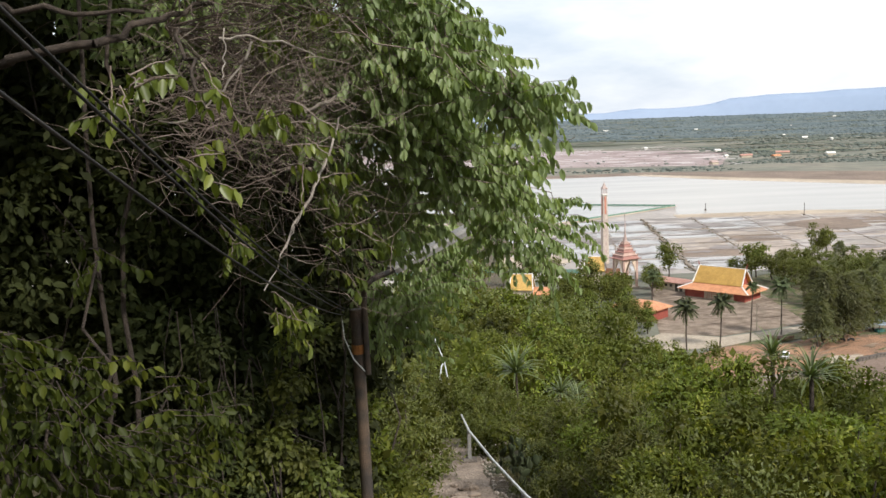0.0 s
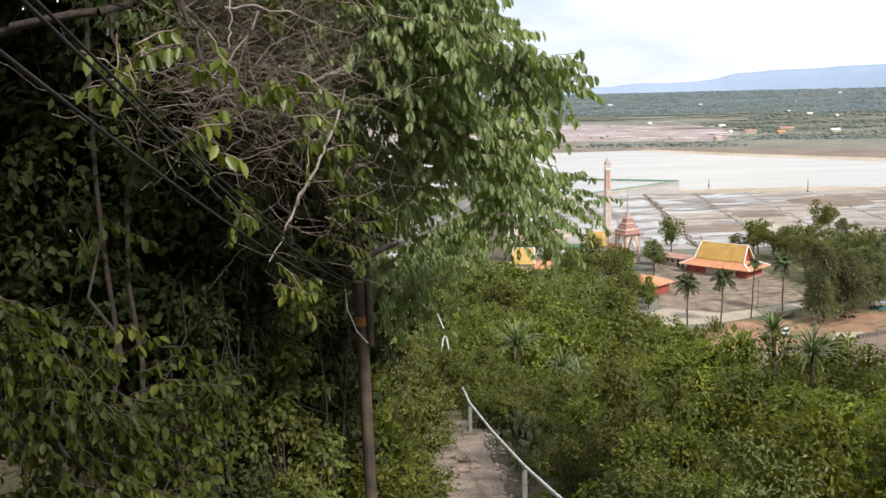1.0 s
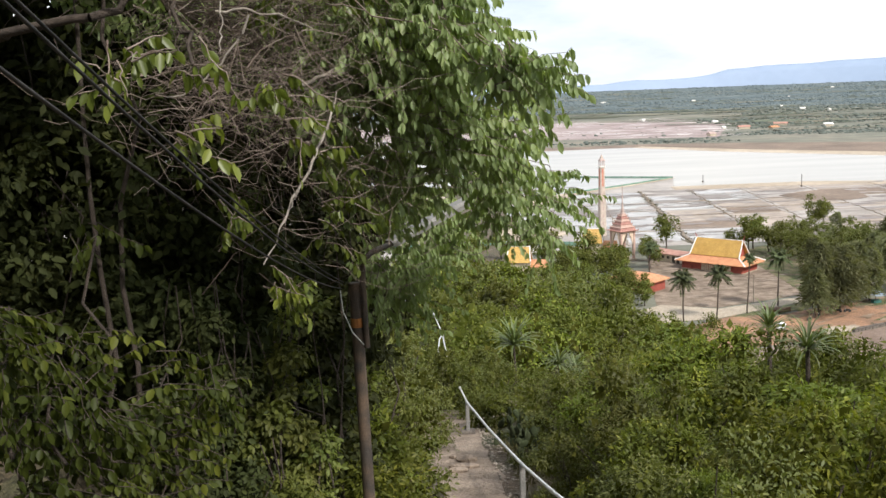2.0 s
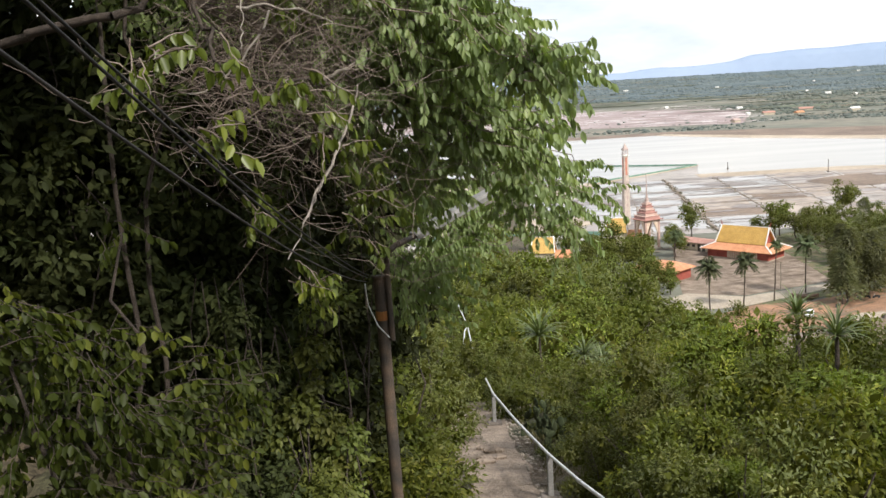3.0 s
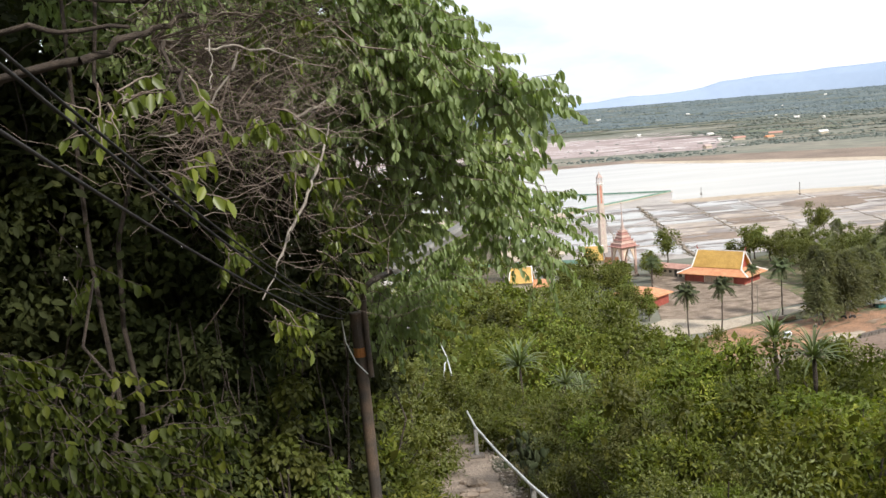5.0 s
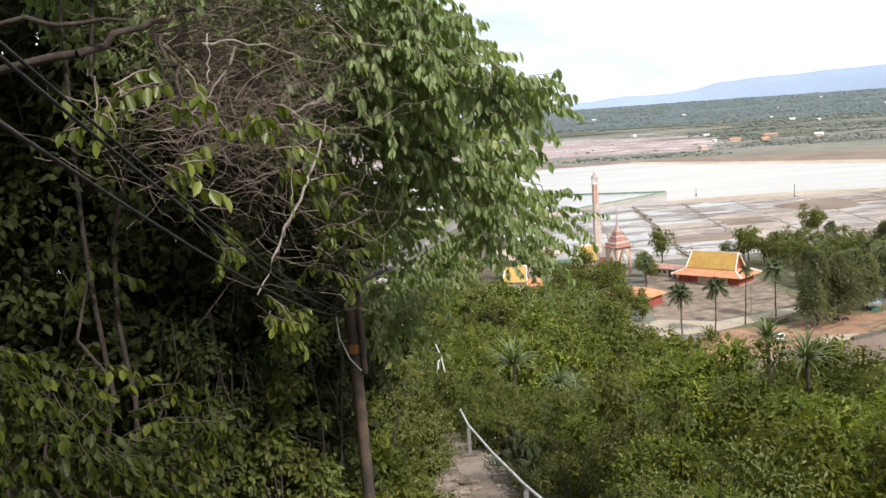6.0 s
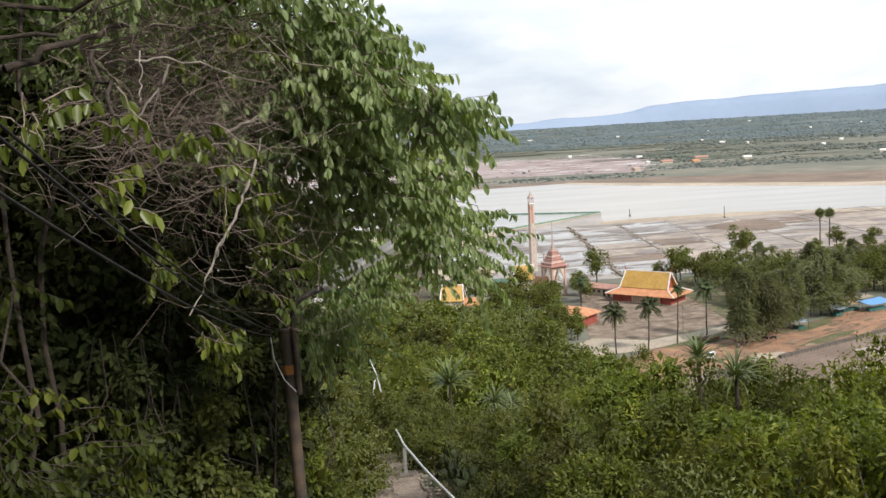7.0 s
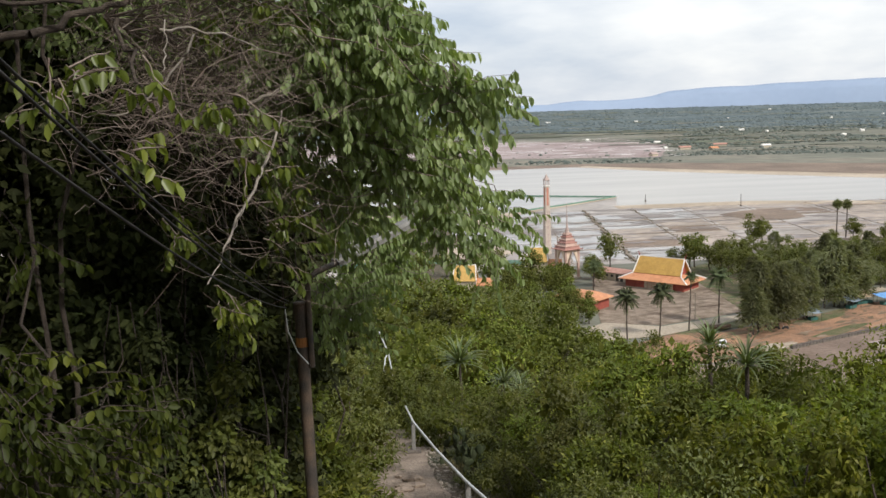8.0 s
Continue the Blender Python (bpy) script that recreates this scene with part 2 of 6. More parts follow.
M_TUBE = ramp_mat("lamp_housing", (0.14, 0.135, 0.125), (0.23, 0.22, 0.205), 4.0, 0.5, 0.1, metallic=0.3)
M_LAMPWHITE = ramp_mat("fluorescent_tube", (0.42, 0.41, 0.38), (0.55, 0.54, 0.50), 4.0, 0.35, 0.0)
M_BAND = ramp_mat("rust_band", (0.30, 0.12, 0.03), (0.42, 0.18, 0.05), 9.0, 0.9, 0.4)
M_CACTUS = leaf_mat("cactus_pad", (0.045, 0.055, 0.03), (0.065, 0.08, 0.042), (0.09, 0.10, 0.055), 0.7, 0.05, 0.1)
M_BLADE = leaf_mat("pandan_blade", (0.07, 0.10, 0.04), (0.12, 0.15, 0.06), (0.30, 0.30, 0.15), 0.45, 0.25)
M_LEAF_LIGHT = leaf_mat("light_tree_leaf", (0.06, 0.075, 0.014), (0.10, 0.12, 0.021), (0.20, 0.215, 0.037), 0.38, 0.42)
M_POSTGREY = ramp_mat("weathered_post", (0.16, 0.16, 0.155), (0.27, 0.26, 0.25), 3.0, 0.9, 0.3)
M_LEAF_OLIVE = leaf_mat("olive_bush_leaf", (0.06, 0.072, 0.024), (0.118, 0.132, 0.04), (0.22, 0.225, 0.08), 0.5, 0.35, 0.25)
M_LEAF_YELLOW = leaf_mat("yellow_bush_leaf", (0.073, 0.09, 0.012), (0.14, 0.162, 0.021), (0.265, 0.268, 0.042), 0.48, 0.42, 0.25)
M_STREAK = leaf_mat("mud_streak", (0.128, 0.0935, 0.0723), (0.306, 0.264, 0.234), (0.527, 0.484, 0.451), 0.5, 0.0, 0.5, 0.02)
# bluish ground colour takes the place of haze beyond 1900 m
M_PLAIN_HAZE = ramp_mat("haze_tinted_plain", (0.115, 0.143, 0.152), (0.165, 0.185, 0.178), 0.004, 1.0, 0.0, 10.0, 7.0, (0.135, 0.162, 0.166), spec=0.0)
# darker than the outer leaves, stands in for shade inside the crowns
M_LEAF_CORE_SHADE = leaf_mat("shade_core_leaf", (0.05, 0.058, 0.012), (0.078, 0.087, 0.018), (0.12, 0.122, 0.03), 0.8, 0.35, 0.05)
M_PALEWOOD = ramp_mat("bleached_branch", (0.19, 0.165, 0.14), (0.36, 0.32, 0.28), 8.0, 0.9, 0.3)
M_FIELD = leaf_mat("far_field", (0.101, 0.121, 0.0936), (0.156, 0.164, 0.125), (0.265, 0.234, 0.183), 0.95, 0.0, 0.0, 0.02)
# bluer leaf colour, haze painted into the farthest woods
M_WOOD_BLUE_HAZE = leaf_mat("haze_tinted_woods", (0.12, 0.15, 0.165), (0.14, 0.17, 0.182), (0.165, 0.192, 0.195), 0.95, 0.05, 0.0, 0.003)
# dry twig colour darkened, shade of the inner crown painted in
M_TWIG_SHADE = ramp_mat("shade_darkened_twigs", (0.06, 0.043, 0.036), (0.135, 0.10, 0.084), 7.0, 0.95, 0.3, spec=0.2)
M_LEAF_DEAD = leaf_mat("withered_leaf", (0.035, 0.032, 0.018), (0.06, 0.052, 0.028), (0.10, 0.085, 0.045), 0.7, 0.2, 0.2)
M_LEAF_WOOD = leaf_mat("grove_leaf", (0.105, 0.12, 0.05), (0.15, 0.165, 0.068), (0.205, 0.215, 0.095), 0.8, 0.4, 0.1, 0.35)
M_YARDROW = leaf_mat("yard_stones", (0.12, 0.092, 0.07), (0.24, 0.19, 0.15), (0.42, 0.35, 0.285), 0.95, 0.0, 0.1, 0.1)
M_LITTER = leaf_mat("earth_litter", (0.10, 0.085, 0.05), (0.19, 0.14, 0.10), (0.33, 0.25, 0.19), 0.95, 0.0, 0.1, 0.1)
M_LEAF_SHRUB = leaf_mat("broad_shrub_leaf", (0.028, 0.039, 0.007), (0.054, 0.07, 0.012), (0.13, 0.146, 0.025), 0.5, 0.42, 0.18)

# ---- building helpers ----
EYE_Z = 55.0
rng = np.random.default_rng(7)


def lay(name, verts, quads=None, tris=None, mat=None, parent=None, label="", smooth=False):
    """One mesh object from arrays of vertices, quads and triangles."""
    v = np.asarray(verts, dtype=np.float32).reshape(-1, 3)
    me = bpy.data.meshes.new(name)
    loops, starts, totals, at = [], [], [], 0
    for f, k in ((quads, 4), (tris, 3)):
        if f is None or len(f) == 0:
            continue
        f = np.asarray(f, dtype=np.int32).reshape(-1, k)
        loops.append(f.ravel())
        starts.append(at + np.arange(len(f)) * k)
        totals.append(np.full(len(f), k))
        at += f.size
    loops, starts, totals = np.concatenate(loops), np.concatenate(starts), np.concatenate(totals)
    me.vertices.add(len(v))
    me.vertices.foreach_set("co", v.ravel())
    me.loops.add(len(loops))
    me.loops.foreach_set("vertex_index", loops.astype(np.int32))
    me.polygons.add(len(starts))
    me.polygons.foreach_set("loop_start", starts.astype(np.int32))
    me.polygons.foreach_set("loop_total", totals.astype(np.int32))
    if smooth:
        me.polygons.foreach_set("use_smooth", np.ones(len(starts), dtype=bool))
    me.update(calc_edges=True)
    me.validate()
    if mat:
        me.materials.append(mat)
    ob = new(name, me)
    if parent:
        ob.parent = parent
    if label:
        ob["label"] = label
    return ob


def part(name, bm, material, parent, label="", smooth=False):
    """A bmesh as one mesh object under a thing or under a part."""
    me = bpy.data.meshes.new(name)
    if smooth:
        for f in bm.faces:
            f.smooth = True
    bm.to_mesh(me)
    bm.free()
    me.materials.append(material)
    ob = new(name, me)
    ob.parent = parent
    if label:
        ob["label"] = label
    return ob


def thing(name, m, label, category, group="", kind=""):
    ob = new(name)
    ob.matrix_world = m
    ob.empty_display_size = 0.2
    return tagged(ob, label, category, group, kind)


def box(bm, x0, x1, y0, y1, z0, z1, bevel=0.0):
    r = bmesh.ops.create_cube(bm, size=1.0)
    vs = r["verts"]
    for v in vs:
        v.co = Vector((x0 + (v.co.x + 0.5) * (x1 - x0), y0 + (v.co.y + 0.5) * (y1 - y0), z0 + (v.co.z + 0.5) * (z1 - z0)))
    if bevel:
        bmesh.ops.bevel(bm, geom=list({e for v in vs for e in v.link_edges}), offset=bevel, segments=1, affect="EDGES")
    return vs


def solid(bm, rings, cap=True):
    """Joins rings of equally many points, one above another, into a closed body."""
    rs = [[bm.verts.new(p) for p in r] for r in rings]
    n = len(rs[0])
    for a, b in zip(rs, rs[1:]):
        for i in range(n):
            bm.faces.new((a[i], a[(i + 1) % n], b[(i + 1) % n], b[i]))
    if cap:
        bm.faces.new(list(reversed(rs[0])))
        bm.faces.new(rs[-1])
    return rs


def rect(x, y, hx, hy, z):
    return [(x - hx, y - hy, z), (x + hx, y - hy, z), (x + hx, y + hy, z), (x - hx, y + hy, z)]


def lathe(bm, profile, n=12, x=0.0, y=0.0, turn=0.0):
    solid(bm, [[(x + r * math.cos(turn + 2 * math.pi * i / n), y + r * math.sin(turn + 2 * math.pi * i / n), z) for i in range(n)] for r, z in profile])


class Tubes:
    """Many tapered tubes, gathered into one mesh."""

    def __init__(self):
        self.v, self.q, self.n = [], [], 0

    def add(self, pts, r0, r1, sides=5):
        p = np.asarray(pts, dtype=float)
        d = np.gradient(p, axis=0)
        d /= np.linalg.norm(d, axis=1, keepdims=True) + 1e-9
        ref = np.where(np.abs(d[:, 2:3]) > 0.85, [[1.0, 0, 0]], [[0, 0, 1.0]])
        a = np.cross(d, ref)
        a /= np.linalg.norm(a, axis=1, keepdims=True) + 1e-9
        b = np.cross(d, a)
        r = np.linspace(r0, r1, len(p))[:, None, None]
        ang = np.arange(sides) * 2 * np.pi / sides
        ring = p[:, None] + r * (a[:, None] * np.cos(ang)[None, :, None] + b[:, None] * np.sin(ang)[None, :, None])
        k = len(p)
        i, j = np.meshgrid(np.arange(k - 1), np.arange(sides), indexing="ij")
        j2 = (j + 1) % sides
        q = np.stack([i * sides + j, i * sides + j2, (i + 1) * sides + j2, (i + 1) * sides + j], -1).reshape(-1, 4) + self.n
        self.v.append(ring.reshape(-1, 3))
        self.q.append(q)
        self.n += k * sides

    def lay_each(self, name, mat, parent):
        """Every tube as a part of its own."""
        at = 0
        for v, q in zip(self.v, self.q):
            lay(name, v, q - at, None, mat, parent, "", True)
            at += len(v)

    def lay(self, name, mat, parent=None, label=""):
        return lay(name, np.concatenate(self.v), np.concatenate(self.q), None, mat, parent, label, True)


def unit(a):
    return a / (np.linalg.norm(a, axis=-1, keepdims=True) + 1e-9)


def leaves(pos, axis, face, length, width=0.45, fine=True):
    """Vertices and quads of leaves: folded along the midrib and curved when fine, a bent lozenge otherwise."""
    pos, axis = np.asarray(pos), unit(np.asarray(axis))
    side = unit(np.cross(axis, face))
    nrm = np.cross(side, axis)
    L = np.asarray(length)[:, None]
    W = L * width * 0.5
    n = len(pos)
    if fine:
        pts = [pos, pos + axis * L * 0.28 + side * W * 0.9 + nrm * L * 0.07, pos + axis * L * 0.66 + side * W * 0.85 + nrm * L * 0.03,
               pos + axis * L - nrm * L * 0.10, pos + axis * L * 0.66 - side * W * 0.85 + nrm * L * 0.03, pos + axis * L * 0.28 - side * W * 0.9 + nrm * L * 0.07]
        v = np.stack(pts, 1).reshape(-1, 3)
        k = np.arange(n)[:, None] * 6
        return v, np.concatenate([k + [0, 1, 2, 3], k + [0, 3, 4, 5]])
    pts = [pos, pos + axis * L * 0.45 + side * W + nrm * L * 0.08, pos + axis * L, pos + axis * L * 0.45 - side * W + nrm * L * 0.08]
    v = np.stack(pts, 1).reshape(-1, 3)
    return v, np.arange(n)[:, None] * 4 + [0, 1, 2, 3]


def crown(r, n, blobs, rad, height, base, leaf, droop=0.3, fine=False, width=0.5, shell=0.55, lump=0.42, top=1.0, core=0, core_leaf=0.2):
    """Leaves of a crown made of many uneven lumps of foliage, with gaps between them."""
    c = r.normal(size=(blobs, 3))
    c = unit(c) * (r.random((blobs, 1)) ** 0.45)
    c[:, 2] = np.abs(c[:, 2]) * top if base <= 0.01 else c[:, 2]
    taper = 1.0
    cen = np.stack([c[:, 0] * rad * taper, c[:, 1] * rad * taper, base + height * (c[:, 2] if base <= 0.01 else (c[:, 2] + 1) / 2)], 1)
    br = rad * lump * (0.55 + 0.75 * r.random(blobs))
    pick = r.choice(blobs, n, p=br ** 2 / (br ** 2).sum())
    d = unit(r.normal(size=(n, 3)))
    d[:, 2] = np.where(r.random(n) < 0.6, np.abs(d[:, 2]), d[:, 2])
    k = shell + (1 - shell) * r.random((n, 1)) + 0.16 * r.normal(size=(n, 1))
    pos = cen[pick] + d * k * br[pick][:, None] * [1, 1, 0.8]
    axis = d * 0.6 + r.normal(size=(n, 3)) * 0.55 + [0, 0, -droop]
    face = unit(d + r.normal(size=(n, 3)) * 0.32 + [0, 0, 0.35])
    made = leaves(pos, axis, face, leaf * (0.65 + 0.7 * r.random(n)), width, fine)
    if not core:
        return made
    pick = r.choice(blobs, core, p=br ** 2 / (br ** 2).sum())
    d = unit(r.normal(size=(core, 3)))
    pos = cen[pick] + d * br[pick][:, None] * (0.15 + 0.45 * r.random((core, 1)))
    pos[:, 2] = np.maximum(pos[:, 2], 0.05)
    inner = leaves(pos, d + r.normal(size=(core, 3)) * 0.6, d + r.normal(size=(core, 3)) * 0.3, rad * core_leaf * (0.7 + 0.6 * r.random(core)), 0.7, False)
    return made, inner


# ---- ground ----
CREST_Y = (-300, -40, -1.5, 1.0, 6, 10, 13, 20, 24, 36, 110, 165, 205, 232)
CREST_Z = (14, 12, -1.5, -1.65, -4.6, -5.6, -6.2, -7.5, -8.3, -12.2, -23.5, -36.0, -49.5, -55.0)


def height(x, y):
    x, y = np.asarray(x, dtype=float), np.asarray(y, dtype=float)
    z = np.interp(y, CREST_Y, CREST_Z)
    dx = x - np.clip(0.045 * y, 0, 1.0) - np.clip(0.1 * (y - 22), 0, 60)
    steep = np.interp(y, (8, 20, 34, 60), (0.0, 0.03, 0.2, 0.42))
    z = z - steep * np.clip(dx - 0.8, 0, 400)
    z = z + np.interp(y, (0, 10, 30, 60), (0.7, 0.6, 0.35, 0.1)) * np.clip(-dx - 1.0, 0, 7)
    z = z - 0.5 * np.clip(-dx - 25, 0, 500)
    hill = np.maximum(EYE_Z + z, 0.0)
    r = np.hypot(x, y)
    return hill + np.where(r > 2100, 31.0 * (np.clip(r - 2100, 0, None) / 2800) ** 2, 0.0)


def path_x(y):
    """The line of the footpath down the hill."""
    return 0.66 - 0.010 * (np.asarray(y) - 14)


def build_ground():
    rad = np.concatenate([[0.0], np.geomspace(1.2, 4900, 190)])
    az = np.linspace(0, 2 * np.pi, 241)[:-1]
    R, A = np.meshgrid(rad[1:], az, indexing="ij")
    x, y = R * np.sin(A), R * np.cos(A)
    z = height(x, y)
    rough = rng.normal(size=z.shape) * np.clip(0.012 * R, 0, 0.12) * (z > 0.5)
    near = np.abs(x - path_x(y)) < 1.2
    z = z + np.where(near & (y > 0) & (y < 40), 0, rough)
    v = np.concatenate([[[0, 0, float(height(0, 0))]], np.stack([x, y, z], -1).reshape(-1, 3)])
    n = len(az)
    i, j = np.meshgrid(np.arange(len(rad) - 2), np.arange(n), indexing="ij")
    j2 = (j + 1) % n
    q = 1 + np.stack([i * n + j, (i + 1) * n + j, (i + 1) * n + j2, i * n + j2], -1).reshape(-1, 4)
    k = np.arange(n)
    t = np.stack([np.zeros(n, int), 1 + k, 1 + (k + 1) % n], -1)
    g = lay("ground", v, q, t, M_PLAIN, None, "", True)
    g.data.materials.append(M_SOIL)
    g.data.materials.append(M_PLAIN_HAZE)
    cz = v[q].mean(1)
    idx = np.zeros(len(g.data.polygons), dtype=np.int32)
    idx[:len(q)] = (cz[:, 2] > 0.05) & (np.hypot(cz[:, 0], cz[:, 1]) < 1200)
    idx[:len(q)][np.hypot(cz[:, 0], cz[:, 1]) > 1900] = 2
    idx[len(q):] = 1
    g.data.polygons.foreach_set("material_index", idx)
    tagged(g, "hillside soil falling to a wide flat plain", "ground", kind="structure")


def sheet(name, outline, z, mat, label, category, thick=0.05, cuts=0):
    """A flat piece of ground with a rim, cut out along an outline."""
    bm = bmesh.new()
    top = [bm.verts.new((x, y, z)) for x, y in outline]
    low = [bm.verts.new((x, y, z - thick)) for x, y in outline]
    f = bm.faces.new(top)
    if f.normal.z < 0:
        f.normal_flip()
    n = len(top)
    for i in range(n):
        bm.faces.new((top[i], low[i], low[(i + 1) % n], top[(i + 1) % n]))
    bmesh.ops.recalc_face_normals(bm, faces=bm.faces)
    me = bpy.data.meshes.new(name)
    bm.to_mesh(me)
    bm.free()
    me.materials.append(mat)
    return tagged(new(name, me), label, category, kind="structure")


build_ground()


# ---- the plain: river, salt pans, shores ----
sheet("water_river", [(-900, 780), (-100, 660), (60, 600), (152, 548), (140, 503), (214, 500), (284, 475), (420, 440), (900, 330),
      (1100, 400), (600, 480), (361, 603), (247, 740), (194, 831), (109, 828), (0, 900), (-900, 1150)], 0.12, M_RIVER, "pale muddy river across the plain", "river")
sheet("salt_flat", [(-300, 306), (60, 318), (150, 318), (420, 262), (900, 150), (900, 330), (420, 440), (284, 475), (214, 500), (140, 503), (152, 548), (60, 600), (-100, 660), (-300, 700)],
      0.06, M_MUD, "grey-pink mud flat of salt pans", "mud")
sheet("shore_near", [(138, 503), (214, 501), (284, 476), (420, 441), (900, 331), (900, 318), (420, 424), (284, 459), (200, 483), (136, 484)], 0.14, M_SAND, "pale sandy river shore", "sand")
sheet("shore_far", [(109, 828), (194, 831), (247, 740), (361, 603), (600, 480), (1100, 400), (1200, 520), (700, 610), (442, 740), (300, 835), (210, 872), (90, 870)],
      0.13, M_BROWN, "brown far river bank", "river bank")
sheet("shore_far_sand", [(194, 829), (247, 738), (361, 601), (600, 478), (900, 428), (900, 450), (600, 505), (372, 640), (262, 762), (205, 842)], 0.16, M_SAND, "sandy edge of the far bank", "sand")
sheet("salt_field_far", [(120, 1010), (306, 940), (410, 1215), (390, 1330), (200, 1480), (-300, 1650), (-300, 1050)], 0.15, M_SALT, "pinkish far salt field", "salt field")
sheet("sand_spit", [(-40, 333), (26, 338), (48, 343), (58, 352), (61, 371), (44, 372), (20, 366), (-40, 362)], 0.2, M_SAND, "orange sandy spit", "sand")
sheet("bay_mud", [(56, 182), (80, 191), (94, 196.5), (128.5, 212.5), (190, 240), (260, 210), (240, 110), (56, 110)], 0.1, M_BAY, "wet brown mud of a bay", "mud")
sheet("bay_wet_patch", [(112, 199), (127, 203), (140, 211), (150, 209), (146, 199), (124, 190), (113, 193)], 0.13, M_PINKMUD, "pinkish wet mud patch", "mud")
sheet("bay_pale_mud", [(96, 180), (108, 187), (122, 189), (134, 185), (128, 174), (105, 171)], 0.13, M_PINKMUD, "pale drying mud in the bay", "mud")


def pan_x(u, v):
    return u + (v - 400) * 0.13


def salt_pans():
    """Pans between low mud banks, in a slanting grid."""
    r = np.random.default_rng(5)
    us = (60, 84, 106, 132, 158, 190, 226, 268, 320, 390)
    vs = (326, 352, 372, 390, 408, 436, 462, 482)
    tone = {"P": M_POND, "W": M_WET, "D": M_DRY, "B": M_BROWN, "M": M_MUD}
    plan = ("MWWDDBDBB", "WWBDDDBDB", "WWDDMDDBB", "PWDBDDDDB", "PPPDDMDBD", "PPWPMBDBB", "PWMWDDBDB")
    for j, row in enumerate(plan):
        for i, c in enumerate(row):
            u0, u1, v0, v1 = us[i] + 1.0, us[i + 1] - 1.0, vs[j] + 0.6, vs[j + 1] - 0.6
            if c in "DBM":
                u0, u1 = u0 + 2 * r.random(), u1 - 2 * r.random()
            out = []
            for a, b in ((u0, v0), (0.5 * (u0 + u1), v0), (u1, v0), (u1, 0.5 * (v0 + v1)), (u1, v1), (0.5 * (u0 + u1), v1), (u0, v1), (u0, 0.5 * (v0 + v1))):
                a, b = a + r.normal() * 0.6, b + r.normal() * 0.7
                out.append((pan_x(a, b) , b))
            sheet("salt_pan", out, 0.1 + 0.02 * r.random(), tone[c], "", "", 0.05)
    tb = Tubes()
    for v in vs[1:-1]:
        for a, b in zip(us, us[1:]):
            if r.random() < 0.5:
                k = np.linspace(a, b, 9)
                w = v + r.normal(size=9) * 0.5
                tb.add(np.stack([pan_x(k, w), w, np.full(9, -0.05)], 1), 0.3, 0.2 + 0.4 * r.random(), 6)
    for u, w in ((106, 0.7), (132, 0.4), (158, 0.3), (190, 0.35), (226, 0.35), (268, 0.4), (84, 0.25)):
        v = np.linspace(320, 486, 40)
        a = u + r.normal(size=40) * 0.45
        tb.add(np.stack([pan_x(a, v), v, np.full(40, 0.0)], 1), w, w * 0.8, 6)
    tagged(tb.lay("mud_bank", M_BANK), "low dark mud banks between the salt pans", "mud bank", kind="structure")
    n = 170
    pos = np.stack([np.zeros(n), np.zeros(n), np.full(n, 0.1)], 1)
    v = 320 + 165 * r.random(n)
    u = r.choice([106, 106, 106, 106, 132], n) + r.normal(size=n) * 0.9
    pos[:, 0], pos[:, 1] = pan_x(u, v), v
    lv, lq = leaves(np.repeat(pos, 12, 0) + r.normal(size=(n * 12, 3)) * [0.5, 0.9, 0.1], r.normal(size=(n * 12, 3)) + [0, 0, 0.8],
                    r.normal(size=(n * 12, 3)), 0.35 + 0.35 * r.random(n * 12), 0.5, False)
    tagged(lay("bank_weeds", lv, lq, None, M_LEAF_DRY), "scrubby weeds on the mud banks", "weeds", kind="stuff")


def streaks(name, mat, label, category, seed, count, x0, x1, y0, y1, long, deep, z0, inside=None, slant=0.0):
    """Long uneven streaks that lie across a stretch of flat ground."""
    r = np.random.default_rng(seed)
    v, q, at = [], [], 0
    for k in range(count):
        y = y0 + (y1 - y0) * r.random()
        x = x0 + (x1 - x0) * r.random()
        w, h = long * (0.2 + r.random() ** 2), deep * (0.2 + r.random() ** 2)
        n = 7
        u = np.linspace(-1, 1, n)
        half = h * np.sqrt(np.clip(1 - u ** 2, 0.02, 1)) * (0.6 + 0.8 * r.random(n))
        mid = np.cumsum(r.normal(size=n)) * 0.1 * deep + u * w * slant
        if inside and not inside(x, y, w):
            continue
        z = z0 + 0.0002 * k
        v.append(np.stack([np.stack([x + u * w, y + mid - half, np.full(n, z)], 1), np.stack([x + u * w, y + mid + half, np.full(n, z)], 1)], 1).reshape(-1, 3))
        q += [[at + 2 * i, at + 2 * i + 2, at + 2 * i + 3, at + 2 * i + 1] for i in range(n - 1)]
        at += 2 * n
    tagged(lay(name, np.concatenate(v), np.array(q), None, mat), label, category, kind="stuff")


def mud_streaks():
    streaks("mud_streaks", M_STREAK, "wet and salty streaks across the mud flat", "mud", 6, 430, 60, 340, 322, 487, 15, 2.6, 0.15)


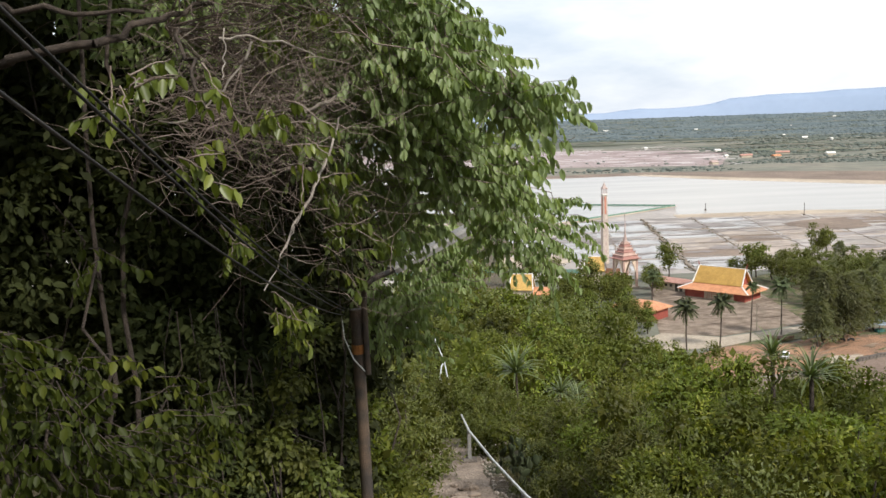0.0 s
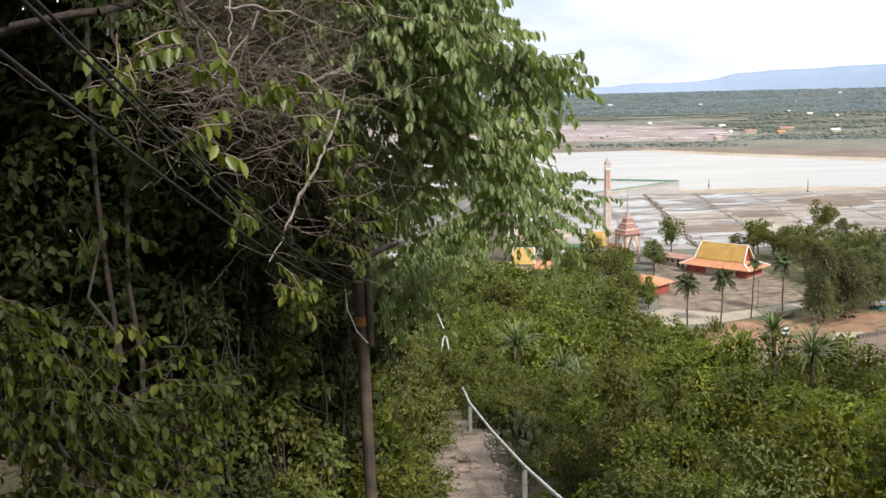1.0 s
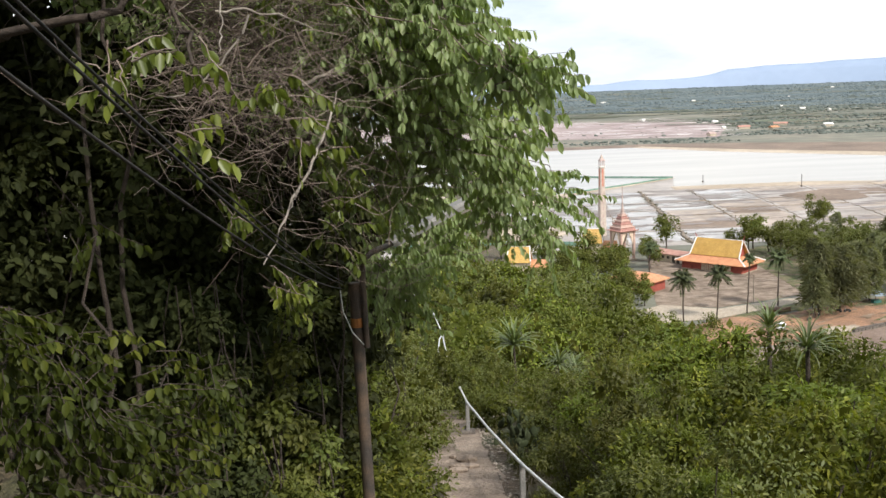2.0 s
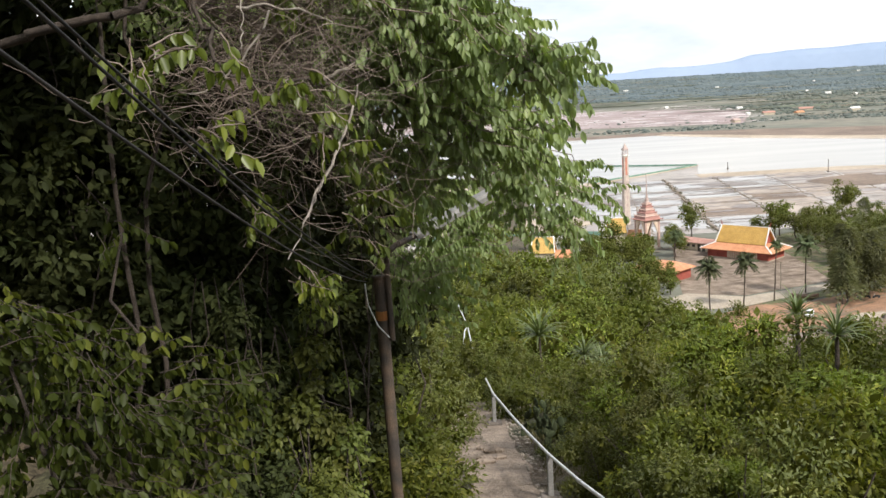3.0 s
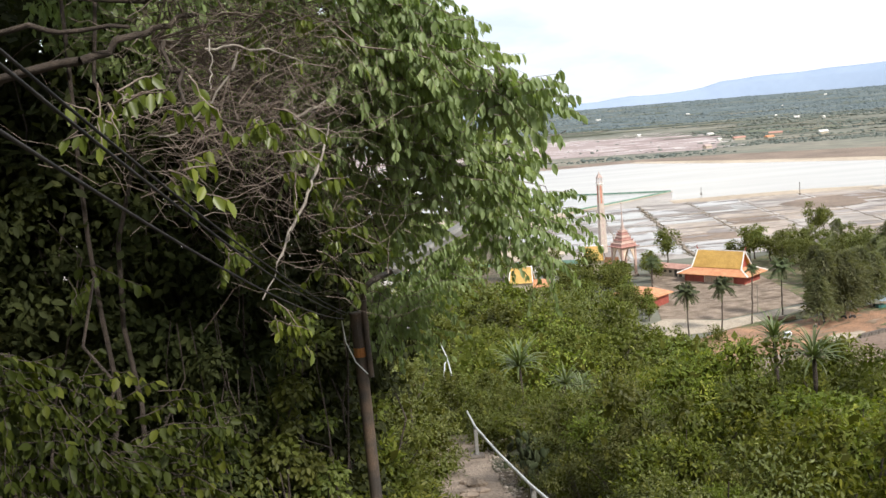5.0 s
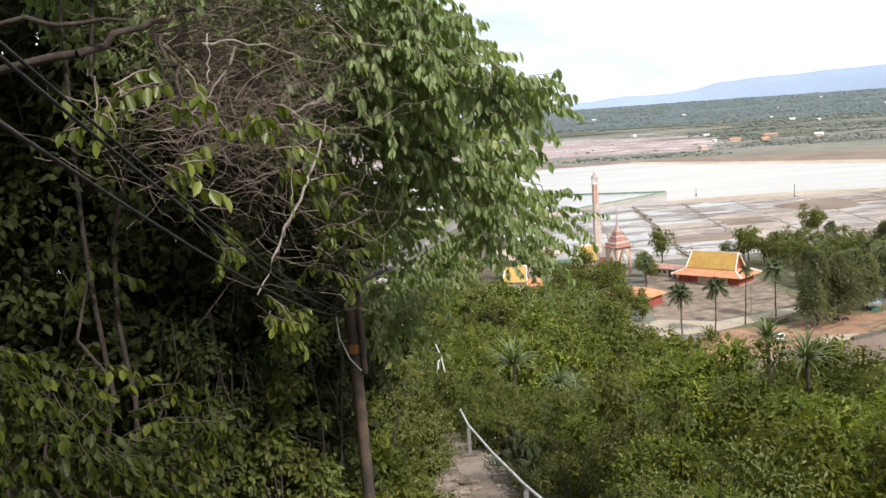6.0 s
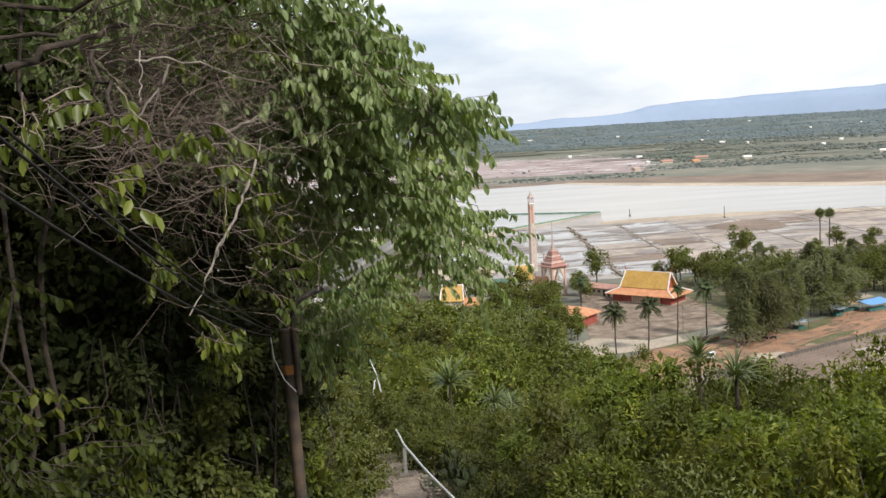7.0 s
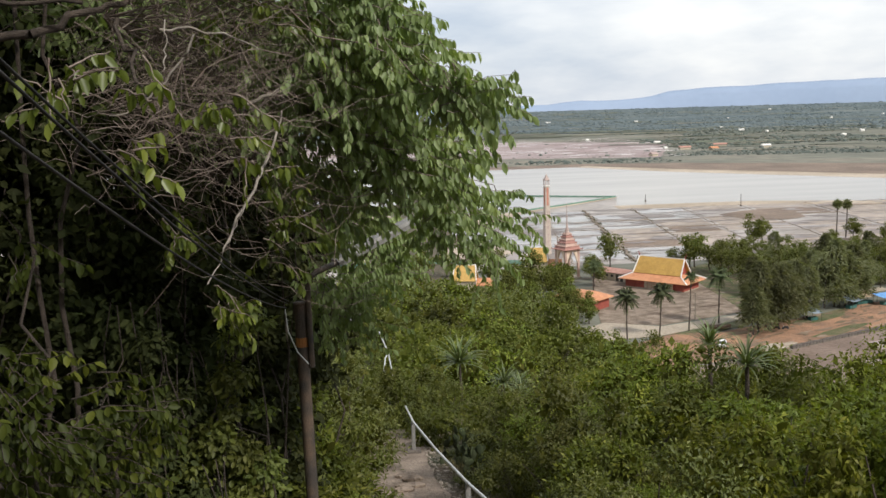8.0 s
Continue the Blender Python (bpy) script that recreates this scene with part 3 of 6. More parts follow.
def net_fence(name, line, high, label):
    """A low green net on posts."""
    t = thing(name, pose(0, 0, 0), label, "net fence")
    bm = bmesh.new()
    tb = Tubes()
    for (x0, y0), (x1, y1) in zip(line, line[1:]):
        n = max(2, int(math.hypot(x1 - x0, y1 - y0) / 6))
        for i in range(n):
            k = i / n
            tb.add([(x0 + (x1 - x0) * k, y0 + (y1 - y0) * k, 0), (x0 + (x1 - x0) * k, y0 + (y1 - y0) * k, high * 1.15)], 0.09, 0.08, 5)
        dx, dy = x1 - x0, y1 - y0
        m = math.hypot(dx, dy)
        ox, oy = -dy / m * 0.03, dx / m * 0.03
        solid(bm, [[(x0 - ox, y0 - oy, 0.1), (x1 - ox, y1 - oy, 0.1), (x1 + ox, y1 + oy, 0.1), (x0 + ox, y0 + oy, 0.1)],
                   [(x0 - ox, y0 - oy, high), (x1 - ox, y1 - oy, high), (x1 + ox, y1 + oy, high), (x0 + ox, y0 + oy, high)]])
    part("netting", bm, M_NET, t)
    tb.lay_each("post", M_BARK, t)


def pier_pool():
    sheet("pool_water", [(40, 604), (60, 597), (149, 549), (118, 520), (80, 492), (56, 462), (10, 478), (-80, 560), (-80, 640)], 0.17, M_POND, "grey water inside a netted pool", "water")
    sheet("pool_bank", [(154, 550), (147, 540), (118, 512), (84, 482), (60, 440), (52, 425), (46, 428), (55, 462), (80, 492), (118, 521), (146, 549)], 0.22, M_SAND, "sandy bank beside the pool", "sand")
    sheet("pool_far_sand", [(0, 478), (40, 470), (56, 462), (66, 470), (74, 482), (50, 492), (0, 505)], 0.2, M_SAND, "sand bar in the pool", "sand")
    sheet("inner_pond", [(20, 380), (58, 382), (60, 400), (50, 424), (54, 446), (20, 452), (-30, 440)], 0.16, M_POND, "grey pond", "water")
    net_fence("net_fence", [(-60, 640), (50, 601), (152, 549), (118, 518), (81, 488)], 1.0, "low green net fence round the pool")
    net_fence("net_fence", [(-20, 333), (20, 334), (42, 331), (60, 324)], 1.6, "green net fence beside the sandy spit")


def channel_post(x, y, high, label):
    t = thing("marker_post", pose(x, y, 0), label, "post", "river markers")
    bm = bmesh.new()
    lathe(bm, [(0.6, 0), (0.55, 0.6), (0.2, 0.8), (0.16, high * 0.9), (0.2, high)], 8)
    part("shaft", bm, M_BARK, t)


def house(x, y, z, turn, w, d, h, wall, roof, label):
    t = thing("house", pose(x, y, z, 0, 0, turn), label, "house", "far houses")
    bm = bmesh.new()
    box(bm, -w / 2, w / 2, -d / 2, d / 2, -0.5, h)
    part("wall", bm, wall, t)
    bm = bmesh.new()
    e = 0.6
    solid(bm, [[(-w / 2 - e, -d / 2 - e, h), (w / 2 + e, -d / 2 - e, h), (w / 2 + e, d / 2 + e, h), (-w / 2 - e, d / 2 + e, h)],
               [(-w / 2 - e, -0.1, h + d * 0.3), (w / 2 + e, -0.1, h + d * 0.3), (w / 2 + e, 0.1, h + d * 0.3), (-w / 2 - e, 0.1, h + d * 0.3)]])
    part("roof", bm, roof, t)


def far_houses():
    r = np.random.default_rng(21)
    near = ((380, 1077, 13, M_FADED), (401, 1041, 9, M_ORANGE), (440, 1122, 15, M_FADED), (306, 961, 7, M_GREYPINK), (470, 1060, 9, M_WHITE), (610, 1010, 13, M_WHITE))
    for x, y, w, roof in near:
        house(x, y, 0, r.normal() * 12, w, 6, 2.4, M_CREAM, roof, "low far house with an orange roof" if roof is not M_WHITE else "long low white shed on the plain")
    for k in range(17):
        az, d = radians(6 + 28 * r.random()), 1150 + 2900 * r.random() ** 1.3
        x, y = d * math.sin(az), d * math.cos(az)
        w = 3 + 9 * r.random() ** 2 * (d / 2500)
        house(x, y, float(height(x, y)), r.normal() * 15, w, 5.0, 1.6 + d / 2600, M_WHITE, M_WHITE, "small white far house among trees")


def lump(r, sub=1):
    bm = bmesh.new()
    bmesh.ops.create_icosphere(bm, subdivisions=sub, radius=1.0)
    v = np.array([p.co[:] for p in bm.verts])
    f = np.array([[p.index for p in q.verts] for q in bm.faces])
    bm.free()
    return v * (1 + 0.22 * r.normal(size=(len(v), 1))), f


def flat_lump(r):
    """A rough clump of few faces."""
    bm = bmesh.new()
    bmesh.ops.create_icosphere(bm, subdivisions=1, radius=1.0)
    bmesh.ops.delete(bm, geom=[f for f in bm.faces if f.calc_center_median().z < -0.25], context="FACES")
    bm.verts.index_update()
    v = np.array([p.co[:] for p in bm.verts])
    f = np.array([[p.index for p in q.verts] for q in bm.faces])
    bm.free()
    return v * (1 + 0.32 * r.normal(size=(len(v), 1))), f


def far_woods():
    """Trees of the far plain, each a few uneven clumps."""
    r = np.random.default_rng(9)
    shapes = [flat_lump(r) for _ in range(10)]
    vs, ts, at = [], [], 0

    def put(x, y, s):
        nonlocal at
        v, f = shapes[int(r.integers(10))]
        a = r.random() * 6.283
        c, sn = math.cos(a), math.sin(a)
        w = v @ np.array([[c, sn, 0], [-sn, c, 0], [0, 0, 1]])
        hgt = 0.45 + 0.4 * r.random()
        vs.append(w * [s * (1.1 + 2.4 * r.random() ** 2 * (1.0 if math.hypot(x, y) > 1300 else 0.3)), s, s * hgt] + [x, y, float(height(x, y)) + s * hgt * 0.55])
        ts.append(f + at)
        at += len(v)

    for _ in range(34000):
        d = 900 * (4850 / 900) ** (r.random() ** 0.9)
        az = radians(-3 + 41 * r.random())
        x, y = d * math.sin(az), d * math.cos(az)
        if d < 1700 and (x < 395 + 0.1 * (y - 1200)) and 930 < y < 1560 and x > -400:
            if r.random() < 0.985:
                continue
        if y < 800 + 0 * x or (x > 300 and y < 960 - 0.25 * (x - 300)):
            continue
        open_field = noise.noise(Vector((x * 0.0016, y * 0.0045, 3.0))) + 0.5 * noise.noise(Vector((x * 0.006, y * 0.016, 8.0)))
        if open_field > 0.16 and d < 3600:
            continue
        put(x, y, (0.6 + 1.5 * r.random() ** 2.5) * (0.85 + d / 4500))
    for _ in range(1500):
        x = 130 + 620 * r.random()
        y = 1010 - 0.32 * (x - 130) + abs(r.normal()) * 60
        if x < 330 and r.random() < 0.9:
            continue
        put(x, y, 0.5 + 1.5 * r.random() ** 3)
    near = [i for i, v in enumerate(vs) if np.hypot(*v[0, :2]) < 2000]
    for pick, mat, label in ((near, M_WOOD_HAZE, "green woods scattered over the plain, greyed for haze"), (sorted(set(range(len(vs))) - set(near)), M_WOOD_BLUE_HAZE, "woods towards the horizon, tinted blue-green for haze")):
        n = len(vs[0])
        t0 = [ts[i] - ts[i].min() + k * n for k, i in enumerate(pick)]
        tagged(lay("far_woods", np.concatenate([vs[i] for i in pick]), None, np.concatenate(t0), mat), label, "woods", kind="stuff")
    # long fields seen edge on
    v, q, at = [], [], 0
    for k in range(420):
        d = 1080 * (4200 / 1080) ** r.random()
        az = radians(-2 + 38 * r.random())
        x, y = d * math.sin(az), d * math.cos(az)
        if x < 400 and y < 1560:
            continue
        w, h = 30 + 260 * r.random() ** 2, (4 + 18 * r.random() ** 2) * d / 1500
        u = np.linspace(-w / 2, w / 2, 6)
        rows = []
        for e in (-h / 2, h / 2):
            yy = y + e - u * 0.15
            rows.append(np.stack([x + u, yy, height(x + u, yy) + 0.7 + 0.002 * k], 1))
        v += rows
        q += [[at + i, at + i + 1, at + 7 + i, at + 6 + i] for i in range(5)]
        at += 12
    tagged(lay("far_fields", np.concatenate(v), np.array(q), None, M_FIELD), "pale fields between the woods of the plain", "field", kind="stuff")
    n = 260
    q, v = [], []
    for k in range(n):
        y = 960 + 560 * r.random()
        x = -60 + (390 + 60) * r.random()
        if x > 300 + (y - 930) * 0.35:
            continue
        w, h = 8 + 40 * r.random(), 2 + 7 * r.random()
        z = 0.2 + 0.0005 * k
        v += [(x, y, z), (x + w, y - w * 0.15, z), (x + w, y + h - w * 0.15, z), (x, y + h, z)]
    q = np.arange(len(v)).reshape(-1, 4)
    tagged(lay("salt_heaps", np.array(v), q, None, M_SALTWHITE), "white and pink strips of drying salt", "salt", kind="stuff")


def mountains():
    az = np.linspace(-180, 180, 721)
    key = ((-180, 10), (-20, 6), (8, 2), (11.5, 5), (13.6, 20), (15.2, 15), (17.2, 27), (18.5, 56), (22, 68), (25, 74), (28, 77), (31, 85), (36, 96), (45, 90), (60, 40), (180, 10))
    h = np.interp(az, [k[0] for k in key], [k[1] for k in key])
    h = h + np.array([noise.fractal(Vector((a * 0.6, 1.7, 0)), 1.0, 2.0, 4) for a in az]) * 5
    rows = []
    for rad, k in ((4720, 0.0), (4770, 0.55), (4830, 1.0), (4890, 0.6)):
        j = np.array([noise.noise(Vector((a * 2.0, rad * 0.01, 5.0))) for a in az]) * 6 * (0 < k < 1)
        z = np.where(k > 0, 46 + (h + 9) * k + j, 20)
        rows.append(np.stack([rad * np.sin(np.radians(az)), rad * np.cos(np.radians(az)), z], 1))
    n = len(az)
    v = np.concatenate(rows)
    i, j = np.meshgrid(np.arange(3), np.arange(n - 1), indexing="ij")
    q = np.stack([i * n + j, i * n + j + 1, (i + 1) * n + j + 1, (i + 1) * n + j], -1).reshape(-1, 4)
    tagged(lay("backdrop_mountains", v, q, None, M_MOUNTAIN, None, "", True), "mountain range tinted pale blue for haze", "mountain", kind="structure")


sheet("dark_field", [(174, 444), (188, 455), (202, 460), (213, 447), (208, 424), (196, 417), (180, 419)], 0.26, M_BROWN, "dark brown mud field", "mud")
salt_pans()
mud_streaks()
pier_pool()
channel_post(199, 478, 6.5, "dark channel marker post on the shore")
channel_post(161, 520, 4.0, "thin dark post standing in the river")
channel_post(66, 575, 6.0, "dark post at the netted pool")
far_houses()
far_woods()
mountains()


# ---- the temple grounds ----
sheet("yard", [(60, 231), (74, 225.5), (93, 233), (125, 249), (140, 262), (130, 300), (75, 300), (66, 262)], 0.09, M_YARD, "patchy grey paved temple yard", "yard")
streaks("yard_rows", M_YARDROW, "rows of pale stones and dust across the yard", "stones", 8, 900, 64, 135, 228, 296, 3.2, 0.45, 0.1,
        lambda x, y, w: x - w > 66 + 0.0 * y and x + w < 76 + (y - 226) * 1.65 and x + w < 132 and y > 231 + 0.5 * (x - 76), 0.12)
sheet("road", [(50, 206), (58, 213), (70, 214.5), (92, 225.5), (124, 243), (150, 254), (150, 258.5), (124, 248), (94, 231.5), (73.5, 224), (61, 231), (55, 226), (46, 210)], 0.14, M_CONCRETE, "pale concrete road beside the yard", "road")
sheet("earth", [(48, 200), (60, 207), (75, 217), (84, 214.5), (93, 219), (112, 226), (134, 238), (150, 243), (160, 236), (128, 214), (94, 197.6), (80, 192), (60, 186)], 0.11, M_ORANGE_EARTH, "orange-brown bare earth", "earth")
streaks("earth_litter", M_LITTER, "scattered dust, litter and worn grass on bare earth", "litter", 9, 420, 76, 150, 196, 242, 2.6, 0.8, 0.125,
        lambda x, y, w: 197 + 0.5 * (x - 92) < y < 214 + 0.45 * (x - 84) and x - w > 70, 0.5)
sheet("lawn", [(72, 215), (92, 224.6), (110, 234), (104, 227), (92, 220), (84, 216), (76, 215.6)], 0.15, M_GRASS, "strip of grass along the road", "grass")
sheet("lawn_shore", [(103, 206), (108, 210), (118, 216), (124, 217), (118, 212), (110, 207)], 0.15, M_GRASS, "grass patch by the sea wall", "grass")
sheet("lawn_shade", [(104, 220), (112, 226), (126, 234), (122, 226), (112, 220)], 0.15, M_GRASS, "grass patch under the trees", "grass")
sheet("grove_floor", [(100, 240), (124, 250), (150, 262), (230, 262), (240, 330), (150, 336), (104, 300)], 0.16, M_GRASS, "shaded grass under the grove", "grass")
sheet("ramp", [(88, 196), (94.2, 197.8), (98, 202), (92, 202.5), (88, 200)], 0.2, M_CONCRETE, "pale concrete ramp to the shore", "ramp")


def sea_wall():
    t = thing("sea_wall", pose(0, 0, 0), "low dark stone sea wall along the shore", "sea wall", kind="structure")
    r = random.Random(4)
    me = None
    for a, b in (((80.6, 191.5), (90.3, 195.0)), ((94.3, 197.4), (128.5, 213.3)), ((128.5, 213.3), (170, 232))):
        m = math.dist(a, b)
        n = int(m / 1.1)
        ang = math.degrees(math.atan2(b[1] - a[1], b[0] - a[0]))
        for i in range(n):
            if me is None:
                bm = bmesh.new()
                box(bm, -0.53, 0.53, -0.4, 0.4, -0.4, 0.75, 0.07)
                me = bpy.data.meshes.new("stone")
                bm.to_mesh(me)
                bm.free()
                me.materials.append(M_STONE)
            k = (i + 0.5) / n
            o = new("stone", me)
            o.parent = t
            o.matrix_local = pose(a[0] + (b[0] - a[0]) * k, a[1] + (b[1] - a[1]) * k + r.gauss(0, 0.06), r.gauss(0, 0.05), r.gauss(0, 3), r.gauss(0, 3), ang + r.gauss(0, 3))


def gable_roof(bm, w, d, z0, z1, over=0.0, thick=0.18):
    """Two steep slopes that meet at a ridge along x."""
    for s in (-1, 1):
        a, b = [(-w - over, s * d, z0), (w + over, s * d, z0)], [(w, 0, z1), (-w, 0, z1)]
        lo = a + b
        n = Vector((0, s * (z1 - z0), d)).normalized() * thick
        rings = [lo, [(x + n.x, y + n.y, z + n.z) for x, y, z in lo]]
        solid(bm, rings)


def finial(bm, x, y, z, s, lean):
    """An upswept roof-end horn."""
    solid(bm, [rect(x, y, 0.16 * s, 0.14, z - 0.3), rect(x + lean * 0.15 * s, y, 0.14 * s, 0.1, z + 0.5 * s), rect(x + lean * 0.5 * s, y, 0.07 * s, 0.06, z + 1.2 * s), rect(x + lean * 0.35 * s, y, 0.02, 0.02, z + 1.7 * s)])


def temple_hall(m):
    t = thing("temple_hall", m, "red temple hall with yellow upper roof and orange skirt roof", "temple")
    W, D = 9.6, 4.6
    bm = bmesh.new()
    box(bm, -W, W, -D, D, 0, 2.75)
    part("wall", bm, M_RED, t)
    bm = bmesh.new()
    box(bm, -W - 0.25, W + 0.25, -D - 0.25, D + 0.25, -0.3, 0.28, 0.05)
    part("plinth", bm, M_CONCRETE, t)
    for x in (-2.2, 0.2, 2.6, 5.0):
        bm = bmesh.new()
        box(bm, x - 1.12, x + 1.12, -D - 0.07, -D + 0.02, 0.3, 2.3, 0.03)
        d = part("door", bm, M_CREAM, t, "cream folding door")
        bm = bmesh.new()
        for k in (-0.56, 0.0, 0.56):
            box(bm, x + k - 0.04, x + k + 0.04, -D - 0.11, -D - 0.06, 0.3, 2.3)
        part("rail", bm, M_RED, d)
    for x in (-9.4, -6.4, -3.5, 6.3, 9.4):
        bm = bmesh.new()
        lathe(bm, [(0.22, 0.28), (0.18, 0.5), (0.17, 2.5), (0.24, 2.75)], 8, x, -D - 0.2)
        part("pillar", bm, M_RED, t)
    bm = bmesh.new()
    solid(bm, [rect(0, 0, W + 1.7, D + 1.7, 2.55), rect(0, 0, W + 1.7, D + 1.7, 2.7), rect(0, 0, 7.5, 2.95, 4.35), rect(0, 0, 7.4, 2.8, 4.4)])
    skirt = part("skirt_roof", bm, M_ORANGE, t, "orange tiled skirt roof")
    for sx in (-1, 1):
        for sy in (-1, 1):
            a, b = Vector((sx * (W + 1.7), sy * (D + 1.7), 2.75)), Vector((sx * 7.5, sy * 2.95, 4.45))
            bm = bmesh.new()
            solid(bm, [[(p.x - 0.12, p.y - 0.12, p.z), (p.x + 0.12, p.y - 0.12, p.z), (p.x + 0.12, p.y + 0.12, p.z + 0.16), (p.x - 0.12, p.y + 0.12, p.z + 0.16)] for p in (a, b)])
            part("hip_trim", bm, M_WHITE, skirt)
    bm = bmesh.new()
    gable_roof(bm, 7.35, 3.1, 4.3, 8.9, 0.5)
    top = part("upper_roof", bm, M_YELLOW, t, "steep yellow tiled roof")
    bm = bmesh.new()
    x = -7.2
    while x < 7.3:
        for s in (-1, 1):
            solid(bm, [[(x - 0.05, s * 3.2, 4.42), (x + 0.05, s * 3.2, 4.42), (x + 0.05, s * 3.26, 4.5), (x - 0.05, s * 3.26, 4.5)],
                       [(x - 0.05, s * 0.12, 8.98), (x + 0.05, s * 0.12, 8.98), (x + 0.05, s * 0.16, 9.06), (x - 0.05, s * 0.16, 9.06)]])
        x += 0.48
    part("tile_ribs", bm, M_YELLOW, top)
    bm = bmesh.new()
    box(bm, -7.3, 7.3, -0.16, 0.16, 8.85, 9.15)
    for sx in (-1, 1):
        for sy in (-1, 1):
            solid(bm, [[(sx * 7.9 - 0.15, sy * 3.15, 4.3), (sx * 7.9 + 0.15, sy * 3.15, 4.3), (sx * 7.9 + 0.15, sy * 3.3, 4.6), (sx * 7.9 - 0.15, sy * 3.3, 4.6)],
                       [(sx * 7.4 - 0.15, 0, 8.9), (sx * 7.4 + 0.15, 0, 8.9), (sx * 7.4 + 0.15, sy * 0.1, 9.25), (sx * 7.4 - 0.15, sy * 0.1, 9.25)]])
    part("ridge_trim", bm, M_WHITE, top)
    for sx in (-1, 1):
        bm = bmesh.new()
        finial(bm, sx * 7.4, 0, 9.0, 1.0, sx)
        part("finial", bm, M_RED, top)
        bm = bmesh.new()
        solid(bm, [[(sx * 6.6, -2.9, 4.3), (sx * 6.6, 2.9, 4.3), (sx * 6.6, 0.0, 8.6)], [(sx * 6.75, -2.9, 4.3), (sx * 6.75, 2.9, 4.3), (sx * 6.75, 0.0, 8.6)]])
        part("gable", bm, M_RED, t)


def low_building(m):
    t = thing("low_building", m, "low cream building with a faded red tin roof", "building")
    bm = bmesh.new()
    box(bm, -6, 6, -2, 2, 0, 2.6)
    part("wall", bm, M_CREAM, t)
    bm = bmesh.new()
    solid(bm, [rect(0, 0, 6.6, 2.7, 2.5), rect(0, 0, 6.6, 2.7, 2.62), rect(0, 0, 6.4, 0.1, 3.7)])
    part("roof", bm, M_FADED, t)
    for x, w, z0, z1 in ((-4.6, 0.5, 1.1, 1.9), (-2.8, 0.5, 1.1, 1.9), (-0.8, 0.5, 1.1, 1.9), (1.3, 0.55, 0.05, 2.1), (3.0, 0.55, 0.05, 2.1), (4.8, 0.5, 1.1, 1.9)):
        bm = bmesh.new()
        box(bm, x - w, x + w, -2.06, -1.98, z0, z1)
        part("door" if z0 < 1 else "window", bm, M_DARK, t)


def red_house(m):
    t = thing("red_house", m, "dark red house with an orange hipped roof", "house")
    bm = bmesh.new()
    box(bm, -6, 6, -4, 4, 0, 3.0)
    part("wall", bm, M_RED, t)
    bm = bmesh.new()
    solid(bm, [rect(0, 0, 7.0, 5.0, 2.8), rect(0, 0, 7.0, 5.0, 3.0), rect(0, 0, 3.2, 1.2, 4.6)])
    part("roof", bm, M_ORANGE, t)


def shrine(m, s):
    t = thing("shrine_house", m, "small shrine house with a steep yellow roof edged in white", "shrine")
    bm = bmesh.new()
    box(bm, -4.2 * s, 4.2 * s, -3 * s, 3 * s, 0, 5.2)
    part("wall", bm, M_CREAM, t)
    bm = bmesh.new()
    gable_roof(bm, 3.7 * s, 3.4 * s, 5.0, 9.3, 0.5)
    part("roof", bm, M_YELLOW, t)
    bm = bmesh.new()
    box(bm, -3.7 * s, 3.7 * s, -0.14, 0.14, 9.25, 9.6)
    for sx in (-1, 1):
        for sy in (-1, 1):
            x0, x1 = sx * (3.7 * s + 0.5), sx * 3.7 * s
            solid(bm, [[(x0 - 0.14, sy * 3.4 * s, 5.1), (x0 + 0.14, sy * 3.4 * s, 5.1), (x0 + 0.14, sy * 3.55 * s, 5.4), (x0 - 0.14, sy * 3.55 * s, 5.4)],
                       [(x1 - 0.14, 0, 9.4), (x1 + 0.14, 0, 9.4), (x1 + 0.14, sy * 0.1, 9.7), (x1 - 0.14, sy * 0.1, 9.7)]])
    part("roof_trim", bm, M_WHITE, t)
    bm = bmesh.new()
    solid(bm, [rect(6.5 * s, 0, 3.5 * s, 3 * s, 3.6), rect(6.5 * s, 0, 3.5 * s, 3 * s, 3.8), rect(6.5 * s, 0, 3.3 * s, 0.2, 5.6)])
    part("side_roof", bm, M_ORANGE, t)
    bm = bmesh.new()
    box(bm, 4.2 * s, 9.2 * s, -2.4 * s, 2.4 * s, 0, 3.6)
    part("side_wall", bm, M_CREAM, t)


